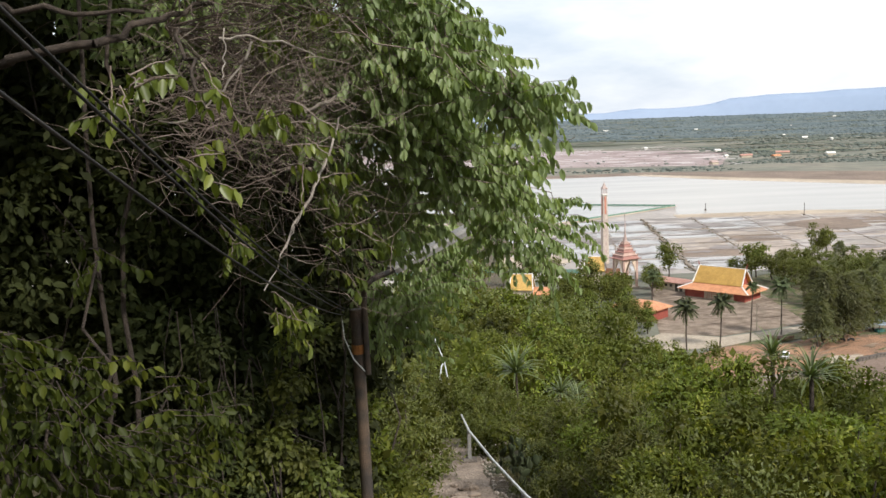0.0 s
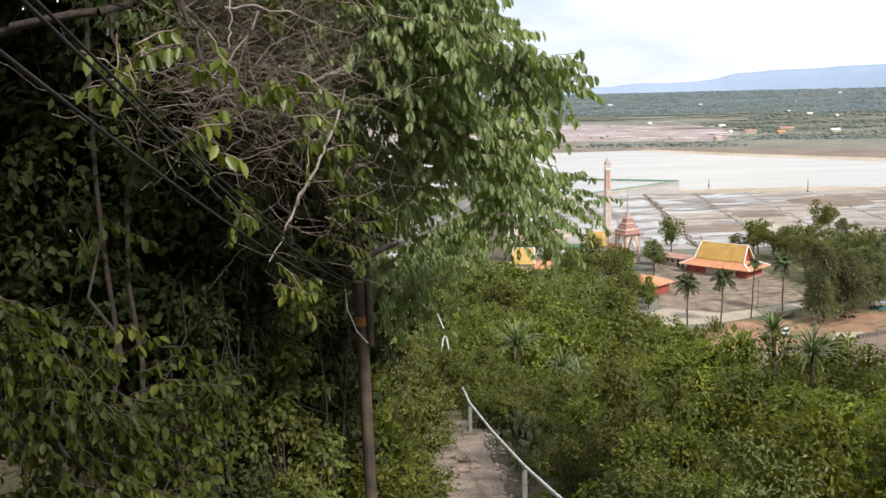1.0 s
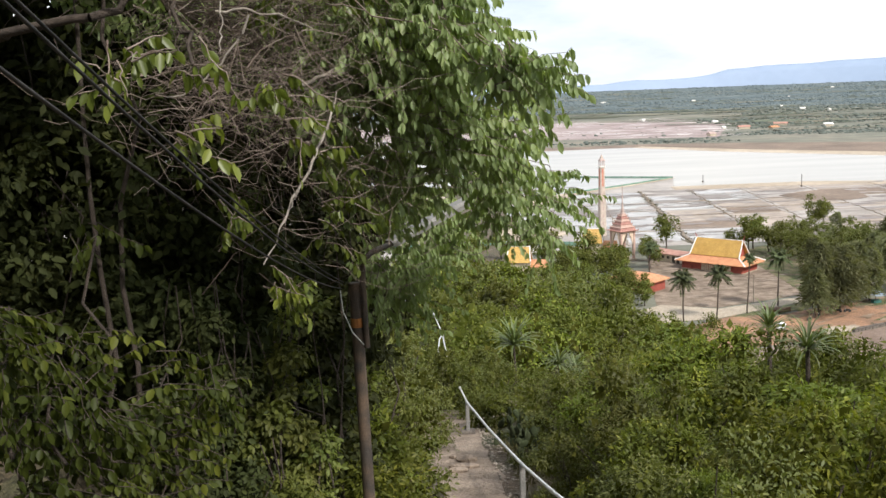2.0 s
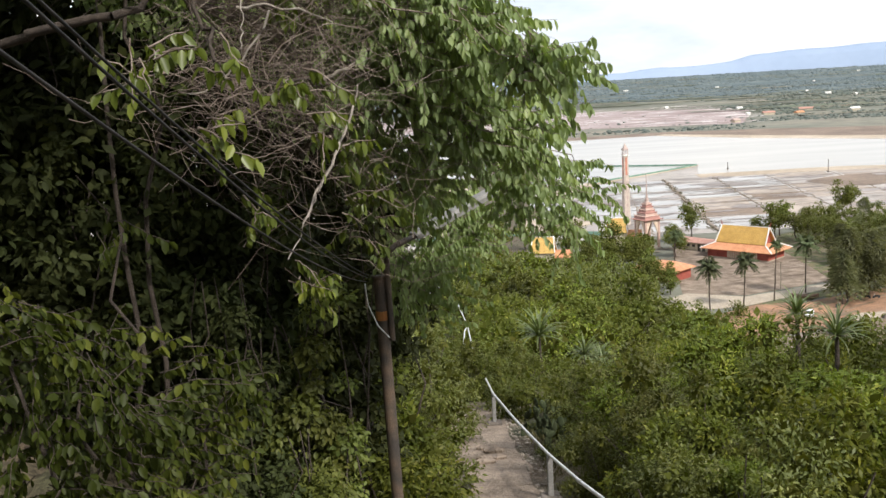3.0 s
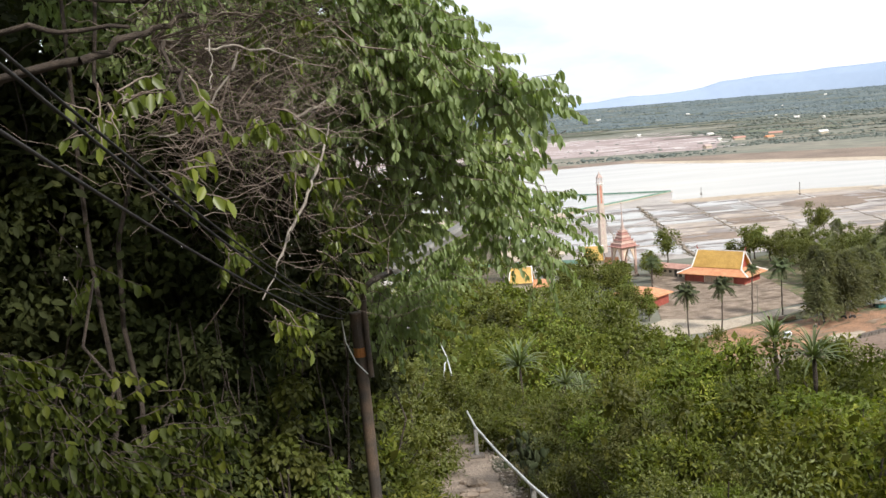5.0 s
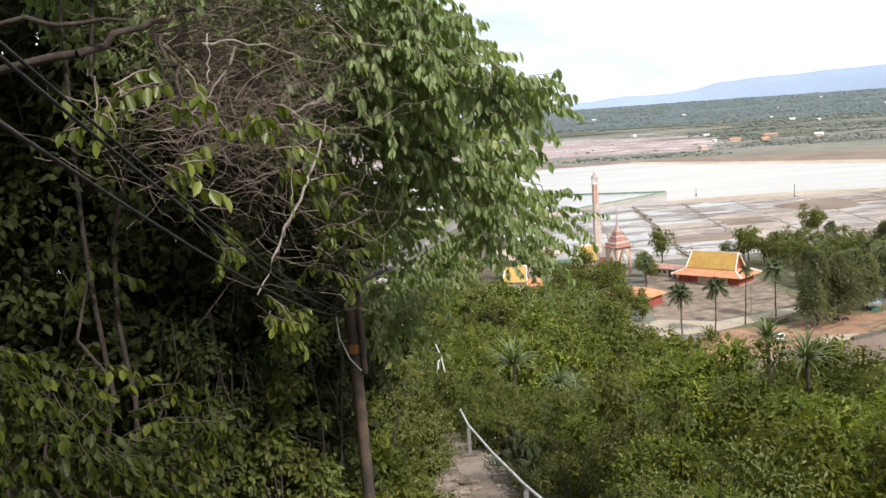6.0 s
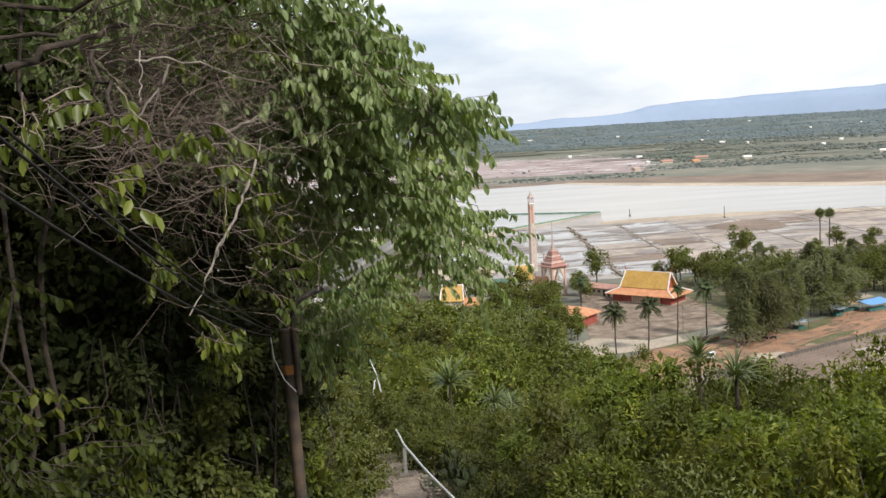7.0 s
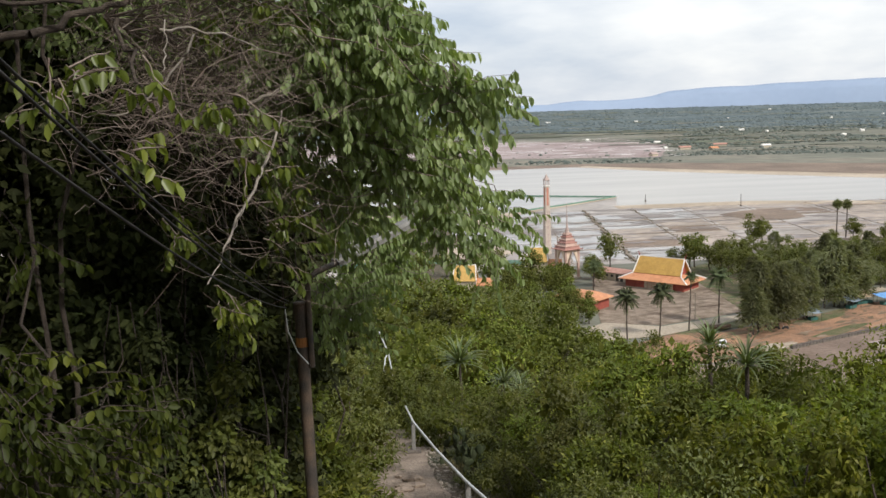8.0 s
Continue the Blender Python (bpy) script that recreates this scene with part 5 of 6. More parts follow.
def round_trees():
    """Broad dark trees of the temple grounds."""
    r = np.random.default_rng(15)
    kinds = []
    for k in range(4):
        (v, q), core = crown(r, 1500, 22, 3.4, 6.0, 2.6, 0.46, 0.2, False, 0.55, 0.6, 0.4, 1.0, 260)
        tb = Tubes()
        tb.add(bend((0, 0, -0.2), (0.2, 0.1, 5.5), 6, 0, r, 0.02), 0.22, 0.1, 7)
        for _ in range(6):
            a = r.random() * 6.283
            tb.add(bend((0.1, 0, 2.4 + r.random()), (math.cos(a) * 2.4, math.sin(a) * 2.4, 5.5 + r.random()), 5, 0, r, 0.03), 0.1, 0.03, 5)
        kinds.append(plant("broad_tree", pose(0, 0, 0), "broad dark green tree beside the temple", "tree", "temple trees", v, q, M_LEAF_HILL, tb, None, core))
    spots = [(60, 274, 1.05), (56.5, 270, 1.0), (62.5, 283, 0.85), (52, 262, 1.25), (48, 258, 1.3), (56.5, 264, 1.1), (43, 268, 1.2), (40, 252, 1.1), (35, 243, 1.1), (44, 246, 1.0), (26, 240, 1.0), (41, 236, 1.0), (20, 252, 1.1), (14, 262, 1.2), (46, 226, 0.9), (38, 226, 0.9), (30, 230, 0.9), (43, 218, 0.8), (50, 222, 0.7), (55, 241, 0.9), (57, 231, 0.7), (46, 280, 1.1), (52, 285, 1.2), (39, 285, 1.0), (70.5, 279, 1.1), (73, 290, 0.9), (84.2, 312, 1.25), (104.3, 304, 0.9), (108, 300, 1.2), (111, 304, 1.3),
             (113, 296, 1.2), (20, 300, 1.2), (28, 305, 1.0), (12, 295, 1.2), (36, 300, 1.1), (44, 305, 1.0), (55.5, 246, 0.95), (52, 241, 0.95), (48, 236, 0.9), (58.5, 236.5, 0.75), (53, 230, 0.8), (155, 263, 1.3), (158, 270, 1.2), (147, 340, 1.3), (152, 345, 1.0), (190, 348, 1.1), (176, 338, 0.7), (200, 340, 1.0), (76, 305, 0.8)]
    scatter(kinds, spots, r)


def coconut(r, high, spread=1.0):
    tb = Tubes()
    lean = r.normal(size=2) * 0.4
    tb.add(bend((0, 0, -0.2), (lean[0], lean[1], high), 9, 0, r, 0.004), 0.2, 0.12, 8)
    P, A, F, L = [], [], [], []
    top = np.array([lean[0], lean[1], high])
    rib = Tubes()
    for i in range(30):
        a = i * 2.399 + r.normal() * 0.2
        el = 1.4 - 2.2 * (i / 30) + r.normal() * 0.15
        d = np.array([math.cos(a), math.sin(a), 0])
        ln = (2.9 + 0.6 * r.random()) * spread
        k = np.linspace(0, 1, 9)[:, None]
        line = top + d * ln * k * math.cos(el) + np.array([0, 0, 1]) * (ln * k * math.sin(el) - 1.25 * spread * k ** 2)
        rib.add(line, 0.04, 0.012, 4)
        s = np.array([-math.sin(a), math.cos(a), 0])
        for j in range(26):
            u = 0.12 + 0.88 * j / 26
            p = line[int(u * 8)] + (line[min(8, int(u * 8) + 1)] - line[int(u * 8)]) * (u * 8 - int(u * 8))
            for sd in (-1, 1):
                P.append(p)
                A.append(s * sd + d * 0.6 + np.array([0, 0, -0.75]) + r.normal(size=3) * 0.12)
                F.append(np.array([0, 0, 1.0]) + d * 0.2)
                L.append(1.15 * spread * (1 - 0.55 * abs(u - 0.4)))
    v, q = leaves(np.array(P), np.array(A), np.array(F), np.array(L), 0.26, False)
    return v, q, tb, rib


def palms():
    r = np.random.default_rng(16)
    for x, y, h, s in ((61.7, 213.2, 10.6, 1.0), (70.0, 214.8, 11.0, 1.0), (78.4, 218.3, 13.6, 0.55), (88.1, 224.2, 12.6, 1.0), (65.0, 258.5, 10.5, 0.75)):
        v, q, tb, rib = coconut(r, h, s)
        t = plant("coconut_palm", pose(x, y, 0), "slim coconut palm beside the road" if s > 0.6 else "thin ragged palm beside the road", "palm", "palms", v, q, M_LEAF_PALM, tb)
        rib.lay("leaf_ribs", M_LEAF_PALM, t)
    for x, y, h in ((185.6, 352.7, 13.5), (190.5, 354.5, 13.0)):
        tb = Tubes()
        tb.add(bend((0, 0, -0.2), (0.2, 0, h), 7, 0, r, 0.004), 0.25, 0.2, 7)
        n = 420
        d = unit(r.normal(size=(n, 3)))
        v, q = leaves(np.array([0.2, 0, h + 0.3]) + d * 0.6 * r.random((n, 1)), d + [0, 0, -0.1], r.normal(size=(n, 3)), 1.3 + 0.8 * r.random(n), 0.22, False)
        plant("fan_palm", pose(x, y, 0), "tall dark sugar palm on the mud flat", "palm", "sugar palms", v, q, M_LEAF_CAS, tb)




# ---- the overhanging tree and the thicket beside the path ----
def bend(a, b, n, sag, r, wild=0.04):
    """A wavering line from a to b that sags (or rises) between them."""
    a, b = np.asarray(a, float), np.asarray(b, float)
    k = np.linspace(0, 1, n)[:, None]
    p = a + (b - a) * k
    p[:, 2] += (-sag * 4 * k * (1 - k))[:, 0]
    w = r.normal(size=(n, 3)) * wild * np.linalg.norm(b - a)
    w[0] = w[-1] = 0
    return p + w


def sprays(r, regions, tubes, leaf, per_twig, gap, fork=None, hang=0.8, twig_len=0.55, thick=0.006, fine=True, width=0.5):
    """Twigs set with rows of hanging leaves, gathered round the middle of each part of a crown."""
    P, A, F, L = [], [], [], []
    for cx, cy, cz, rx, ry, rz, n in regions:
        c = np.array([cx, cy, cz])
        if fork is not None:
            tubes.add(bend(fork, c, 12, -0.25, r, 0.02), 0.008, 0.004, 5)
        for _ in range(n):
            d = unit(r.normal(size=3)) * (r.random() ** 0.36)
            e = c + d * [rx, ry, rz]
            out = unit(np.array([d[0] * 0.9 + 0.35, d[1] * 0.6 - 0.15, d[2] * 0.35 - 0.12]) + r.normal(size=3) * 0.35)
            ln = twig_len * (0.5 + 0.9 * r.random())
            s = e - out * ln * 0.5
            if fork is not None and r.random() < 0.15:
                tubes.add(bend(c + (s - c) * 0.15, s, 6, 0.04, r), thick * 1.5, thick, 4)
            line = bend(s, s + out * ln - [0, 0, 0.12 * ln], 7, -0.04 * ln, r, 0.025)
            tubes.add(line, thick, thick * 0.35, 4)
            m = max(4, int(per_twig * ln / twig_len))
            k = np.clip(np.linspace(0.08, 1.0, m) + r.normal(size=m) * gap, 0, 1) * 6
            i = np.clip(k.astype(int), 0, 5)
            pos = line[i] + (line[i + 1] - line[i]) * (k - i)[:, None]
            side = unit(np.cross(out, [0, 0, 1.0])) * np.where(np.arange(m) % 2, 1, -1)[:, None]
            P.append(pos)
            A.append(out * 0.35 + side * 0.30 + np.array([0, 0, -hang]) + r.normal(size=(m, 3)) * 0.22)
            F.append(out * 0.5 + side * 0.6 + r.normal(size=(m, 3)) * 0.5 + [0, 0, 0.35])
            L.append(leaf * (0.6 + 0.65 * r.random(m)))
    return leaves(np.concatenate(P), np.concatenate(A), np.concatenate(F), np.concatenate(L), width, fine)


def hanging_tree():
    r = np.random.default_rng(31)
    bx, by = -4.6, 6.6
    t = thing("tree", pose(0, 0, EYE_Z), "old tree with drooping small green leaves and bare grey twigs", "tree")
    base = float(height(bx, by)) - EYE_Z - 0.3
    tb = Tubes()
    tb.add(bend((bx, by, base), (-4.3, 6.5, 0.4), 8, 0, r, 0.01), 0.22, 0.16, 10)
    tb.add(bend((-4.3, 6.5, 0.4), (-4.0, 6.8, 3.6), 8, 0, r, 0.02), 0.15, 0.07, 8)
    tb.lay("trunk", M_BARK, t)
    lb = Tubes()
    for a, b, ra, rb, sag in (((-4.3, 6.5, 0.35), (-1.95, 6.1, 0.53), 0.042, 0.028, 0.05), ((-1.95, 6.1, 0.53), (-1.2, 6.4, 0.80), 0.028, 0.014, -0.03),
                              ((-1.45, 6.2, 0.62), (-1.18, 5.6, 0.12), 0.014, 0.010, 0.04), ((-1.18, 5.6, 0.12), (-0.4, 6.4, 0.10), 0.010, 0.006, 0.06),
                              ((-4.2, 6.6, 0.9), (-0.6, 6.8, 0.95), 0.03, 0.010, -0.1), ((-2.9, 6.1, 0.85), (-1.6, 6.0, 0.70), 0.024, 0.012, 0.05),
                              ((-4.0, 6.8, 1.8), (0.3, 6.9, 1.3), 0.035, 0.012, -0.3), ((-4.0, 6.8, 2.6), (-0.4, 5.4, 2.2), 0.035, 0.012, -0.3)):
        lb.add(bend(a, b, 11, sag, r, 0.022), ra, rb, 7)
    lb.lay_each("limb", M_BARK, t)
    pb = Tubes()
    for a, b, ra, rb, sag in (((-0.88, 5.4, -0.95), (-0.57, 5.75, -0.34), 0.006, 0.013, -0.02), ((-0.57, 5.75, -0.34), (-0.45, 6.0, 0.02), 0.013, 0.009, 0.03), ((-0.66, 5.6, -0.5), (-0.78, 5.5, -0.75), 0.007, 0.003, 0.02),
                              ((-0.80, 6.6, 0.05), (-0.42, 6.7, 0.2), 0.022, 0.014, 0.0), ((-1.2, 6.2, 0.55), (-0.6, 6.3, 0.42), 0.014, 0.007, -0.05), ((-1.05, 5.6, 0.55), (-1.0, 5.2, 0.25), 0.006, 0.004, 0.03), ((-1.25, 5.0, 0.02), (-0.8, 5.0, 0.42), 0.006, 0.009, 0.10)):
        pb.add(bend(a, b, 12, sag, r, 0.014), ra * 0.75, rb * 0.75, 6)
    pb.lay_each("bare_branch", M_PALEWOOD, t)

    tw = Tubes()
    fork = (-1.7, 6.9, 0.7)
    right = ((-0.04, 7.1, 0.35, 0.58, 0.6, 0.62, 250), (0.70, 6.2, 0.1, 0.22, 0.28, 0.15, 42), (0.30, 6.6, 0.33, 0.28, 0.3, 0.26, 38),
             (0.35, 7.5, -0.32, 0.55, 0.5, 0.36, 95), (0.95, 8.8, -1.08, 0.5, 0.4, 0.3, 46), (-0.25, 7.9, -0.62, 0.5, 0.5, 0.34, 46), (0.15, 10.9, -1.55, 0.6, 0.4, 0.4, 70),
             (1.5, 9.8, -1.05, 0.28, 0.3, 0.22, 10), (1.3, 9.3, -1.42, 0.32, 0.3, 0.14, 11), (-0.28, 6.9, 1.25, 0.7, 0.7, 0.5, 85), (-0.9, 6.6, 1.35, 0.9, 0.7, 0.4, 90),
             (-0.2, 9.6, -1.9, 0.5, 0.4, 0.4, 60), (0.3, 10.9, -1.85, 0.3, 0.3, 0.25, 12), (0.72, 7.7, -0.45, 0.3, 0.3, 0.25, 34), (0.26, 6.8, 0.66, 0.2, 0.3, 0.22, 20), (0.72, 8.4, -0.85, 0.3, 0.3, 0.25, 22), (-0.5, 7.2, 0.0, 0.4, 0.4, 0.6, 52), (-0.27, 8.3, -1.12, 0.15, 0.15, 0.13, 6), (0.12, 8.6, -0.9, 0.2, 0.2, 0.16, 9))
    v, q = sprays(r, right, tw, 0.080, 25, 0.02, fork, 1.05, thick=0.003, width=0.5)
    lay("crown", v, q, None, M_LEAF_TREE, t, "drooping dull green leaves")
    left = ((-1.28, 4.6, 0.2, 0.2, 0.2, 0.14, 9), (-0.98, 4.75, 0.18, 0.1, 0.15, 0.1, 3), (-1.12, 4.9, -0.15, 0.12, 0.2, 0.16, 6), (-0.74, 5.4, 0.02, 0.28, 0.2, 0.08, 8),
            (-1.1, 5.85, -0.72, 0.1, 0.15, 0.14, 5), (-0.95, 6.7, -1.35, 0.2, 0.2, 0.12, 9), (-0.62, 5.7, -0.24, 0.3, 0.3, 0.2, 7), (-0.55, 6.9, -0.9, 0.3, 0.3, 0.35, 12), (-0.65, 6.6, 0.6, 0.5, 0.4, 0.2, 14))
    v, q = sprays(r, left, tw, 0.088, 10, 0.035, None, 0.9, 0.3)
    lay("sunlit_leaves", v, q, None, M_LEAF_LIGHT, t, "yellow-green hanging leaves")
    P = []
    for cx, cy, cz, rx, ry, rz, n in ((-1.3, 9.6, 0.95, 0.95, 0.7, 1.4, 4800), (-2.2, 9.4, 1.6, 1.3, 0.8, 1.2, 5000), (0.05, 8.7, 0.45, 0.6, 0.5, 0.75, 2600)):
        P.append(np.array([cx, cy, cz]) + unit(r.normal(size=(n, 3))) * (r.random((n, 1)) ** 0.4) * [rx, ry, rz])
    P = np.concatenate(P)
    n = len(P)
    v, q = leaves(P, r.normal(size=(n, 3)) * 0.45 + [0, 0, -0.9], r.normal(size=(n, 3)) + [0, -0.4, 0.3], 0.085 + 0.05 * r.random(n), 0.5, False)
    lay("back_crown", v, q, None, M_LEAF_TREE, t)
    # bare twig tangle
    for _ in range(520):
        c = np.array([-0.98, 6.7, 0.32]) + r.normal(size=3) * [0.42, 0.45, 0.36]
        if c[0] > -0.1:
            continue
        d = unit(np.array([1.0, 0.1, 0.0]) * (1 if r.random() < 0.8 else -0.4) + r.normal(size=3) * [0.5, 0.5, 0.6])
        ln = 0.3 + 0.9 * r.random() ** 1.5
        if c[0] + abs(d[0]) * ln / 2 > 0.1:
            continue
        tw.add(bend(c - d * ln / 2, c + d * ln / 2, 8, r.normal() * 0.11, r, 0.028), 0.0017 + 0.003 * r.random() ** 3, 0.0010, 4)
    for _ in range(110):
        c = np.array([-0.45, 7.1, -0.35]) + r.normal(size=3) * [0.5, 0.4, 0.4]
        d = unit(np.array([0.8, 0.1, -0.4]) + r.normal(size=3) * 0.6)
        ln = 0.4 + 0.8 * r.random()
        tw.add(bend(c - d * ln / 2, c + d * ln / 2, 8, r.normal() * 0.08, r, 0.025), 0.0018 + 0.002 * r.random() ** 2, 0.0011, 4)
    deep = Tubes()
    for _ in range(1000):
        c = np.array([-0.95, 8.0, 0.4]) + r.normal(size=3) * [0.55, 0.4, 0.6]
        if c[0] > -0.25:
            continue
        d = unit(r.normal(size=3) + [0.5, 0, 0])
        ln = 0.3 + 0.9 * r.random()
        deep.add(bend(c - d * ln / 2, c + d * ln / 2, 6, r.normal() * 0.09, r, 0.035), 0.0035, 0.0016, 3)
    deep.lay("inner_tangle", M_TWIG_SHADE, t, "dense brown twigs inside the crown, coloured darker for shade")["kind"] = "stuff"
    tw.lay("twig_tangle", M_TWIG, t, "bare grey-brown twigs")["kind"] = "stuff"
    # high leaves over the path's edge, unseen, added to shade the thicket
    n = 24000
    d = unit(r.normal(size=(n, 3))) * (r.random((n, 1)) ** 0.4)
    pos = np.array([-3.4, 5.0, 4.3]) + d * [3.0, 6.4, 1.5]
    v, q = leaves(pos, r.normal(size=(n, 3)) * 0.6 + [0, 0, -0.5], r.normal(size=(n, 3)) + [0, 0, 1.0], 0.16 + 0.1 * r.random(n), 0.6, False)
    lay("upper_crown", v, q, None, M_LEAF_TREE, t)


def thicket():
    """The undergrowth behind the tree, its leaves coloured dark for shade, and the climbers that cover the bank."""
    r = np.random.default_rng(33)
    # clumps at y 1.2 and -2.2 are unseen, added to block side light
    for x, y, rad, top, leaf, n in ((-6.4, 9.2, 1.5, 2.6, 0.15, 6500), (-4.8, 10.0, 1.4, 2.4, 0.14, 6500), (-3.4, 10.2, 1.3, 2.2, 0.13, 6500), (-2.1, 10.2, 1.15, 1.7, 0.12, 6500), (-1.2, 10.4, 0.7, 0.2, 0.10, 5000),
                                     (-4.9, 8.0, 1.1, 0.9, 0.11, 5200), (-3.3, 8.9, 1.0, 0.3, 0.10, 5200), (-2.0, 9.1, 0.9, 0.2, 0.10, 5200), (-7.4, 7.2, 1.5, 2.6, 0.15, 6000), (-6.2, 5.4, 1.2, 1.8, 0.14, 5000), (-7.6, 3.8, 1.4, 2.4, 0.15, 5000), (-5.6, 1.2, 1.4, 2.6, 0.22, 3000), (-5.2, -2.2, 1.5, 2.8, 0.24, 3000),
                                     (-8.6, 12.6, 2.2, 5.0, 0.26, 5200), (-6.0, 13.2, 2.1, 5.0, 0.25, 5200), (-3.6, 13.4, 1.9, 4.6, 0.24, 5200), (-1.9, 12.6, 1.5, 4.0, 0.22, 4800), (-0.8, 13.0, 0.9, 0.6, 0.10, 6000), (-9.8, 8.4, 2.2, 5.2, 0.26, 4600),
                                     (-4.6, 11.9, 1.6, 3.4, 0.24, 4200), (-2.9, 11.7, 1.5, 3.0, 0.24, 4200), (-1.55, 11.5, 0.75, 1.3, 0.18, 3600), (-7.0, 11.6, 1.7, 3.6, 0.25, 4000)):
        z = float(height(x, y))
        t = thing("undergrowth", pose(x, y, z - 0.1), "leafy undergrowth under a tree, leaf colour darkened for shade", "undergrowth", "shaded undergrowth")
        hgt = EYE_Z + top - z
        v, q = crown(r, n, 46, rad, hgt, 0.3, leaf, 0.6, leaf < 0.145, 0.55, 0.3, 0.36)
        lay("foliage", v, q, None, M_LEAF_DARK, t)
        tb = Tubes()
        for _ in range(4):
            a = r.normal(size=2) * 0.5
            tb.add(bend((a[0] * 0.5, a[1] * 0.5, -0.2), (a[0], a[1], hgt * 0.8), 7, 0, r, 0.04), 0.018, 0.006, 6)
        tb.lay_each("stem", M_BARK, t)
    for x, y in ((-2.62, 7.6), (-2.36, 7.65)):
        z = float(height(x, y))
        tb = Tubes()
        tb.add(bend((0, 0, -0.2), (r.normal() * 0.1 + 0.12, 0.1, EYE_Z + 1.2 - z), 9, 0, r, 0.012), 0.026, 0.016, 7)
        t = thing("sapling", pose(x, y, z), "slender grey stem of a young tree in the thicket", "sapling", "thin stems")
        tb.lay("trunk", M_BARK, t)
        n = 60
        lp = np.stack([0.1 * r.normal(size=n), 0.1 * r.normal(size=n), (EYE_Z + 1.2 - z) * (0.5 + 0.5 * r.random(n))], 1)
        v, q = leaves(lp, r.normal(size=(n, 3)) + [0, 0, -0.5], r.normal(size=(n, 3)), 0.1 + 0.05 * r.random(n), 0.5, False)
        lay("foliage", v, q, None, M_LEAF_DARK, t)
    # climbers over the bank
    for k, (x, y, z, rx, rz, n) in enumerate(((-1.45, 8.3, -2.5, 0.5, 0.75, 7000), (-1.3, 7.9, -3.3, 0.5, 0.7, 6000), (-1.9, 7.9, -2.0, 0.6, 0.8, 6000), (-1.1, 8.7, -1.9, 0.35, 0.5, 2600), (-1.9, 7.4, -3.0, 0.7, 0.7, 5000))):
        g = float(height(x, y))
        t = thing("climber", pose(x, y, g), "dense small-leaved climber over the bank", "climber", "bank climbers")
        v, q = crown(r, n, 30, rx, (EYE_Z + z + rz - g), 0.005, 0.062, 0.7, True, 0.55, 0.4, 0.45)
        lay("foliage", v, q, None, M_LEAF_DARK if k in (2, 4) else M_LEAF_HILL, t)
        tb = Tubes()
        for _ in range(5):
            a = r.normal(size=2) * rx * 0.5
            tb.add(bend((a[0], a[1], -0.2), (a[0] * 0.5, a[1] * 0.5, EYE_Z + z + rz * 0.6 - g), 7, 0, r, 0.03), 0.012, 0.005, 5)
        tb.lay_each("stem", M_BARK, t)


def broad_shrub():
    r = np.random.default_rng(35)
    x, y = -2.0, 5.2
    g = float(height(x, y)) - EYE_Z
    t = thing("broadleaf_shrub", pose(0, 0, EYE_Z), "shrub with large oval green leaves beside the path", "shrub")
    tb = Tubes()
    reg = ((-2.0, 5.0, -1.5, 0.75, 0.4, 0.38, 95), (-1.65, 5.6, -2.05, 0.42, 0.4, 0.36, 70), (-2.3, 4.8, -1.15, 0.45, 0.3, 0.22, 36), (-2.0, 5.0, -2.2, 0.7, 0.5, 0.4, 90), (-1.3, 5.7, -1.75, 0.2, 0.2, 0.14, 16), (-1.75, 5.2, -0.72, 0.18, 0.2, 0.08, 4), (-2.2, 4.9, -2.5, 0.55, 0.4, 0.35, 80), (-2.5, 5.6, -2.0, 0.5, 0.3, 0.4, 40))
    for cx, cy, cz, *_ in reg:
        tb.add(bend((x, y, g - 0.2), (cx, cy, cz), 9, -0.1, r, 0.03), 0.022, 0.008, 5)
    v, q = sprays(r, reg, tb, 0.070, 14, 0.03, None, 0.7, 0.34, 0.004, True, 0.58)
    lay("foliage", v, q, None, M_LEAF_SHRUB, t)
    tb.lay("stem", M_BARK, t)


hanging_tree()
thicket()
broad_shrub()


